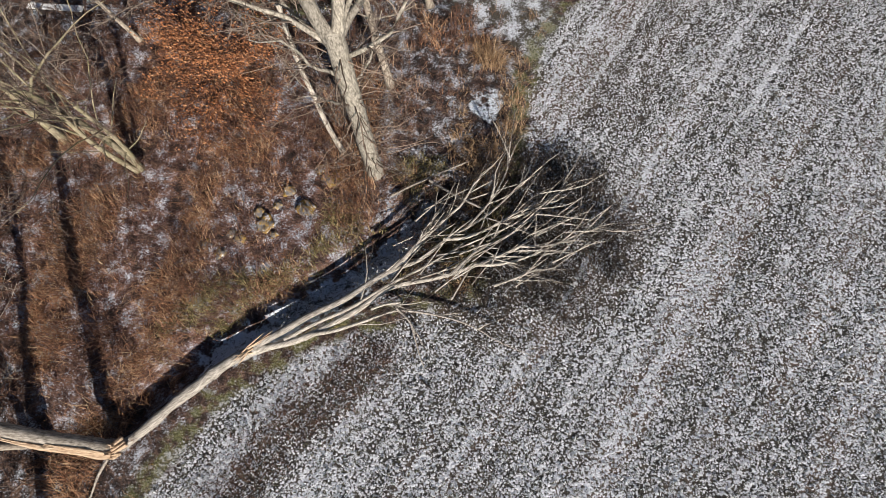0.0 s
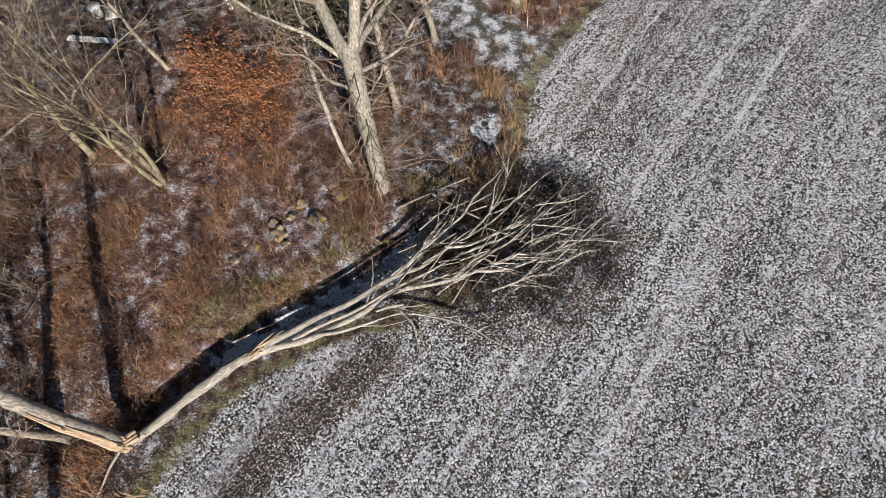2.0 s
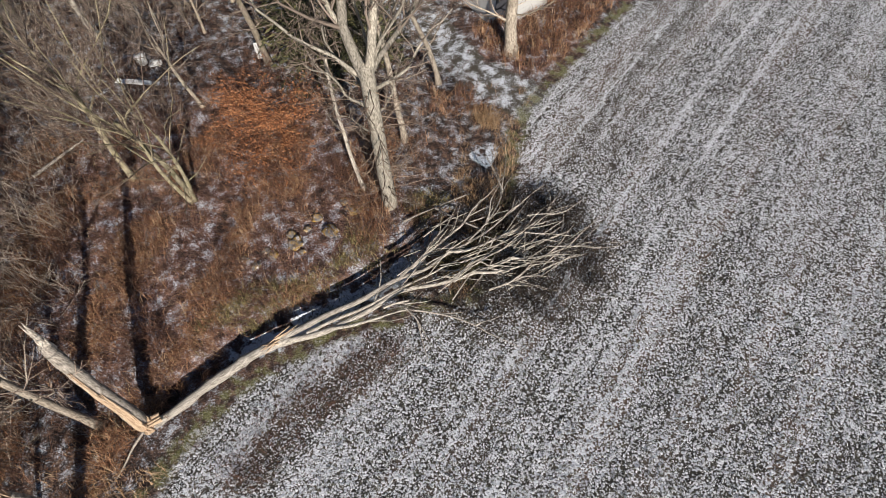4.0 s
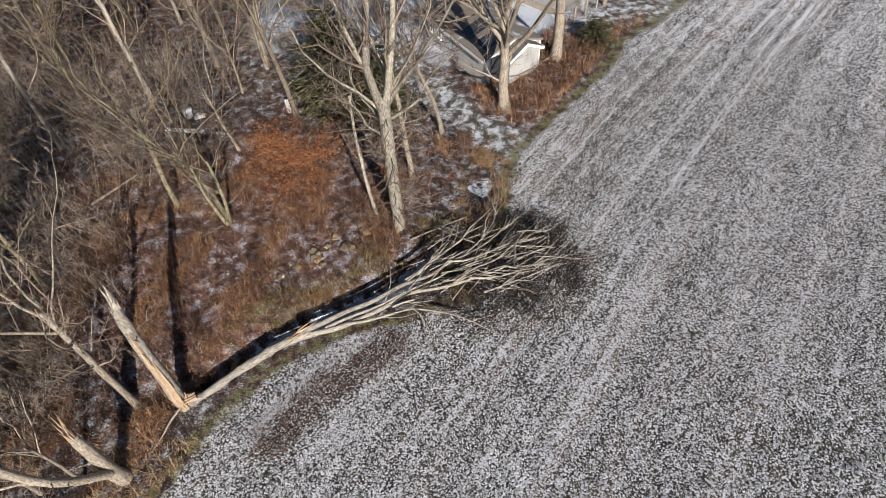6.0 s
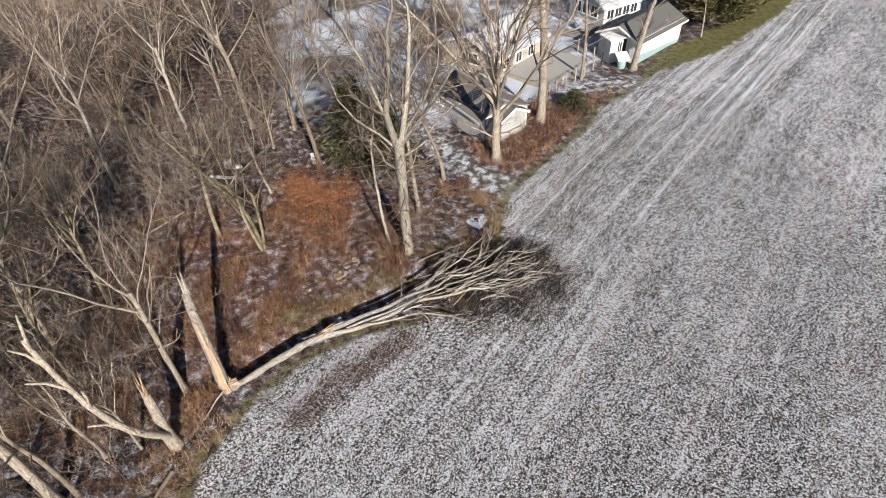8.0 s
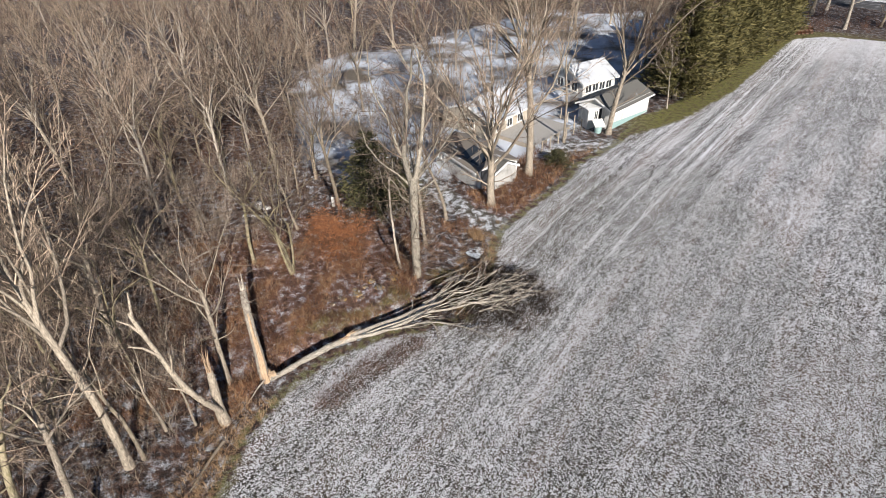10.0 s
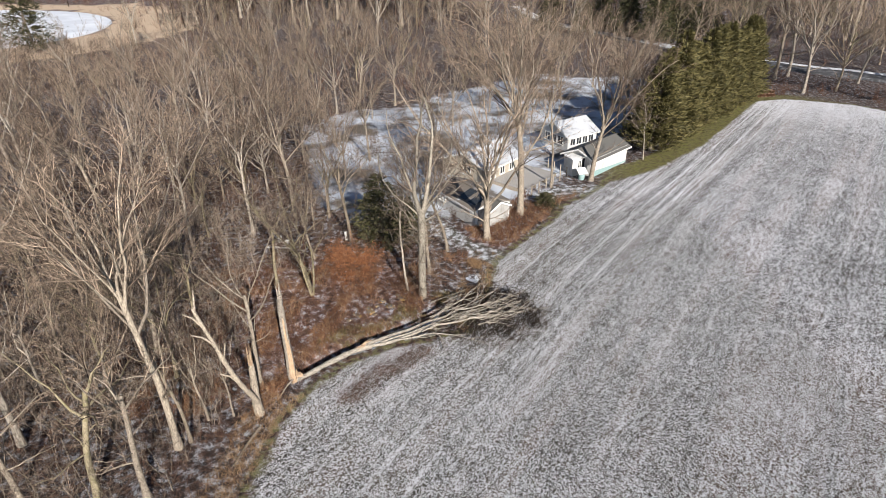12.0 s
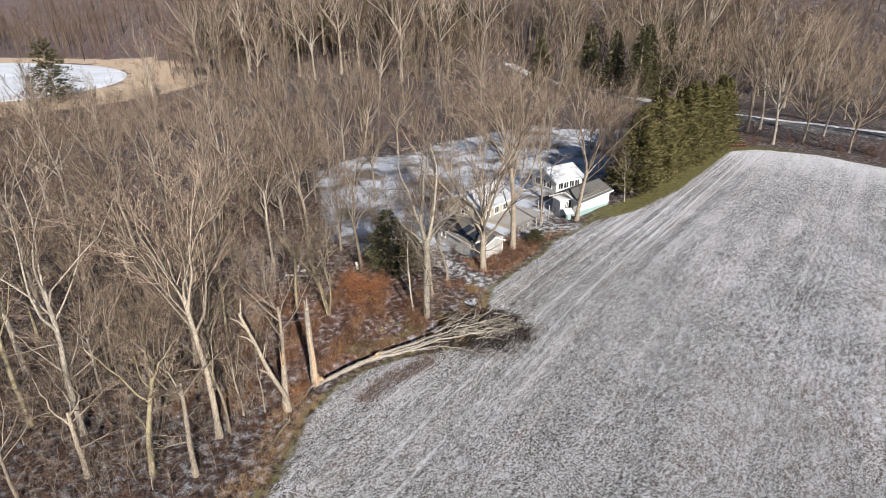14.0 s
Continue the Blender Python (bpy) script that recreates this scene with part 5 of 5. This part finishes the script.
for a in (0.9, 2.1, 3.3):
    window(cottage, "x", a, a + 0.9, 0.7, 1.7, -0.02, -1)

garage = gabled("garage", "long low white garage with brown roof", "garage", (9.3, 26.3), -58.4, 6.5, 4.3, 1.75, 2.5, M_WHITE, M_BROWN_ROOF, over=0.12)
for a in (0.3, 1.1):
    window(garage, "y", a, a + 0.45, 0.9, 1.4, -0.021, -1)
# The end wall is solid; a dark panel paints the shaded interior.
piece("doorway_shade", block(6.503, 0.5, 0.0, 6.53, 3.6, 1.7), M_DARK, garage, "dark panel painting the shade in the garage's open end")
for y in (0.1, 2.1, 4.0):
    piece("post", block(6.54, y, -0.2, 6.70, y + 0.16, 1.72), M_TRIM, garage)
tilt = 0.75 / 2.15
for x in (3.3, 4.9):
    piece("roof_light", slab([(x, 0.45, 1.86 + 0.45 * tilt), (x + 1.1, 0.45, 1.86 + 0.45 * tilt), (x + 1.1, 1.95, 1.86 + 1.95 * tilt), (x, 1.95, 1.86 + 1.95 * tilt)], 0.06), M_PANE, garage, "dark roof light")
lean_to = gabled("tool_shed", "small white tool shed with grey roof", "shed", (16.2, 22.3), 126.9, 1.9, 2.4, 1.7, 2.3, M_WHITE_SHADED, M_SHINGLE, 0.2)

booth = thing("white_booth", "small white booth with flat roof beside the shed", "booth", (25.0, 33.6, 0), 20)
piece("body", block(0, 0, -0.1, 1.3, 1.2, 2.1, 0.02), M_WHITE, booth)
piece("roof", block(-0.35, -0.3, 2.1, 1.6, 1.45, 2.22, 0.03), M_TRIM, booth)
window(booth, "y", 0.75, 1.1, 0.9, 1.8, 0.0, -1)
barrel = thing("teal_bin", "teal round bin under a slanted white lid", "bin", (25.9, 32.6, 0), 10)
bt = Tubes().stem([Vector((0, 0, -0.05)), Vector((0, 0, 0.35)), Vector((0, 0, 0.85))], [0.34, 0.38, 0.37], 14)
part("body", bt.mesh("body", M_TEAL), barrel)
piece("lid", slab([(-0.55, -0.5, 0.80), (0.55, -0.5, 0.80), (0.55, 0.5, 1.25), (-0.55, 0.5, 1.25)], 0.05), M_TRIM, barrel, "slanted white lid")

deck = thing("timber_deck", "greyed wooden deck dusted with snow", "deck", (18.8, 28.6, 0), 47.5)
for i in range(26):
    piece("plank", block(0.0, i * 0.19, 0.42, 6.6, i * 0.19 + 0.175, 0.46), M_DECK, deck)
for i in range(4):
    piece("joist", block(i * 2.1 + 0.05, 0.0, -0.1, i * 2.1 + 0.15, 4.9, 0.418), M_POST, deck)


def fence_run(a, b, count):
    f = thing("post_fence", "wire fence on greyed wooden posts", "fence", (a[0], a[1], 0))
    d = Vector((b[0] - a[0], b[1] - a[1], 0))
    for i in range(count):
        p = d * (i / (count - 1))
        piece("post", block(p.x - 0.05, p.y - 0.05, -0.2, p.x + 0.05, p.y + 0.05, 1.25, 0.015), M_POST, f)
    for z in (0.5, 0.85, 1.15):
        part("rail", Tubes().stem([Vector((0, 0.06, z)), d + Vector((0, 0.06, z))], [0.018, 0.018], 5).mesh("rail", M_POST), f)


fence_run((19.4, 27.9), (24.3, 33.2), 6)
fence_run((24.3, 33.2), (22.8, 36.4), 4)

stand = thing("plank_bench", "white plank laid on two short posts", "plank bench", (-4.85, 16.7, ground_at(-4.85, 16.7)), -8)
piece("plank", block(-1.15, -0.14, 0.34, 1.15, 0.14, 0.40, 0.01), M_TRIM, stand)
for x in (-0.8, 0.8):
    piece("post", block(x - 0.08, -0.08, -0.2, x + 0.08, 0.08, 0.338, 0.01), M_POST, stand)
tub = thing("white_tub", "weathered white plastic tub among the brush", "tub", (-5.3, 18.6, ground_at(-5.3, 18.6)))
part("body", Tubes().stem([Vector((0, 0, -0.05)), Vector((0, 0, 0.25)), Vector((0.02, 0, 0.5))], [0.22, 0.26, 0.29], 14).mesh("body", M_WHITE), tub)
part("rim", Tubes().stem([Vector((0.02, 0, 0.49)), Vector((0.02, 0, 0.54))], [0.31, 0.31], 14).mesh("rim", M_TRIM), tub)
stone(-4.6, 18.5, 0.3, 40, "pale grey stone beside the white tub", M_WHITE)

log_pile = thing("log_pile", "stack of sawn logs at the field corner", "log pile", (66.5, 70.2, 0), 10)
rl = random.Random(9)
for i in range(9):
    x, z = (i % 5) * 0.75 - 1.2 + 0.38 * (i // 5), 0.3 + 0.55 * (i // 5)
    part("log", Tubes().stem([Vector((x, -1.2, z)), Vector((x, 1.2, z))], [rl.uniform(0.26, 0.36)] * 2, 10).mesh("log", M_LOG_END), log_pile)


# ---------------------------------------------------------------- pond and road
def flat_outline(name, outline, z, material, label, category):
    pts = rounded([Vector((x, y, z)) for x, y in outline + outline[:1]], 2)[:-1]
    tagged(new(name, mesh_of(name, *slab(pts, 0.4), material, False)), label, category, kind="structure")


ice = Nodes("snowy_ice", 0.5)
M_ICE = ice.done(ice.mix(ice.step(ice.noise(0.06, 4), 0.4, 0.7), (0.62, 0.64, 0.68), (0.80, 0.82, 0.86)))
flat_outline("frozen_pond", POND, 0.22, M_ICE, "frozen pond white with snow", "pond")

rd = Nodes("worn_asphalt", 0.85)
M_ROAD = rd.done(rd.mix(rd.step(rd.noise(0.7, 5, 0.7), 0.45, 0.75), (0.055, 0.055, 0.058), (0.26, 0.26, 0.27)))
M_SNOWBANK = plain_material("ploughed_snow", (0.60, 0.61, 0.63), 0.7, wear=0.9)


def strip(name, line, lo, hi, z, material, label, category):
    pts = rounded([Vector((x, y, 0)) for x, y in line], 3)
    hs = height_at([p.x for p in pts], [p.y for p in pts])
    v, f = [], []
    for i, p in enumerate(pts):
        d = (pts[min(i + 1, len(pts) - 1)] - pts[max(i - 1, 0)]).normalized()
        n = Vector((-d.y, d.x, 0))
        for off, up in ((lo - 0.6, -0.5), (lo, z), ((lo + hi) / 2, z + 0.04), (hi, z), (hi + 0.6, -0.5)):
            v.append(p + n * off + Vector((0, 0, float(hs[i]) + up)))
    for i in range(len(pts) - 1):
        for j in range(4):
            a = i * 5 + j
            f.append((a, a + 1, a + 6, a + 5))
    tagged(new(name, mesh_of(name, v, f, material)), label, category, kind="structure")


WHOLE_ROAD = ROAD_FAR[::-1] + ROAD[1:]
strip("road", WHOLE_ROAD, -2.8, 2.8, 0.3, M_ROAD, "worn grey asphalt road behind the trees", "road")
strip("snow_bank", ROAD_FAR, -2.6, 1.4, 0.42, M_SNOWBANK, "snow lying on the lane between the trees", "snow")
strip("snow_bank", ROAD, 3.4, 4.4, 0.42, M_SNOWBANK, "ploughed snow along the road", "snow")


# ---------------------------------------------------------------- oddments in the wood
junk = thing("white_sheet", "white metal sheet leaning on a vine-clad tree", "metal sheet", (0.95, 18.6, ground_at(0.95, 18.6)), 15)
piece("sheet", slab([(-0.2, 0, 0), (0.2, 0, 0), (0.2, 0.3, 0.75), (-0.2, 0.3, 0.75)], 0.03), M_WHITE, junk)
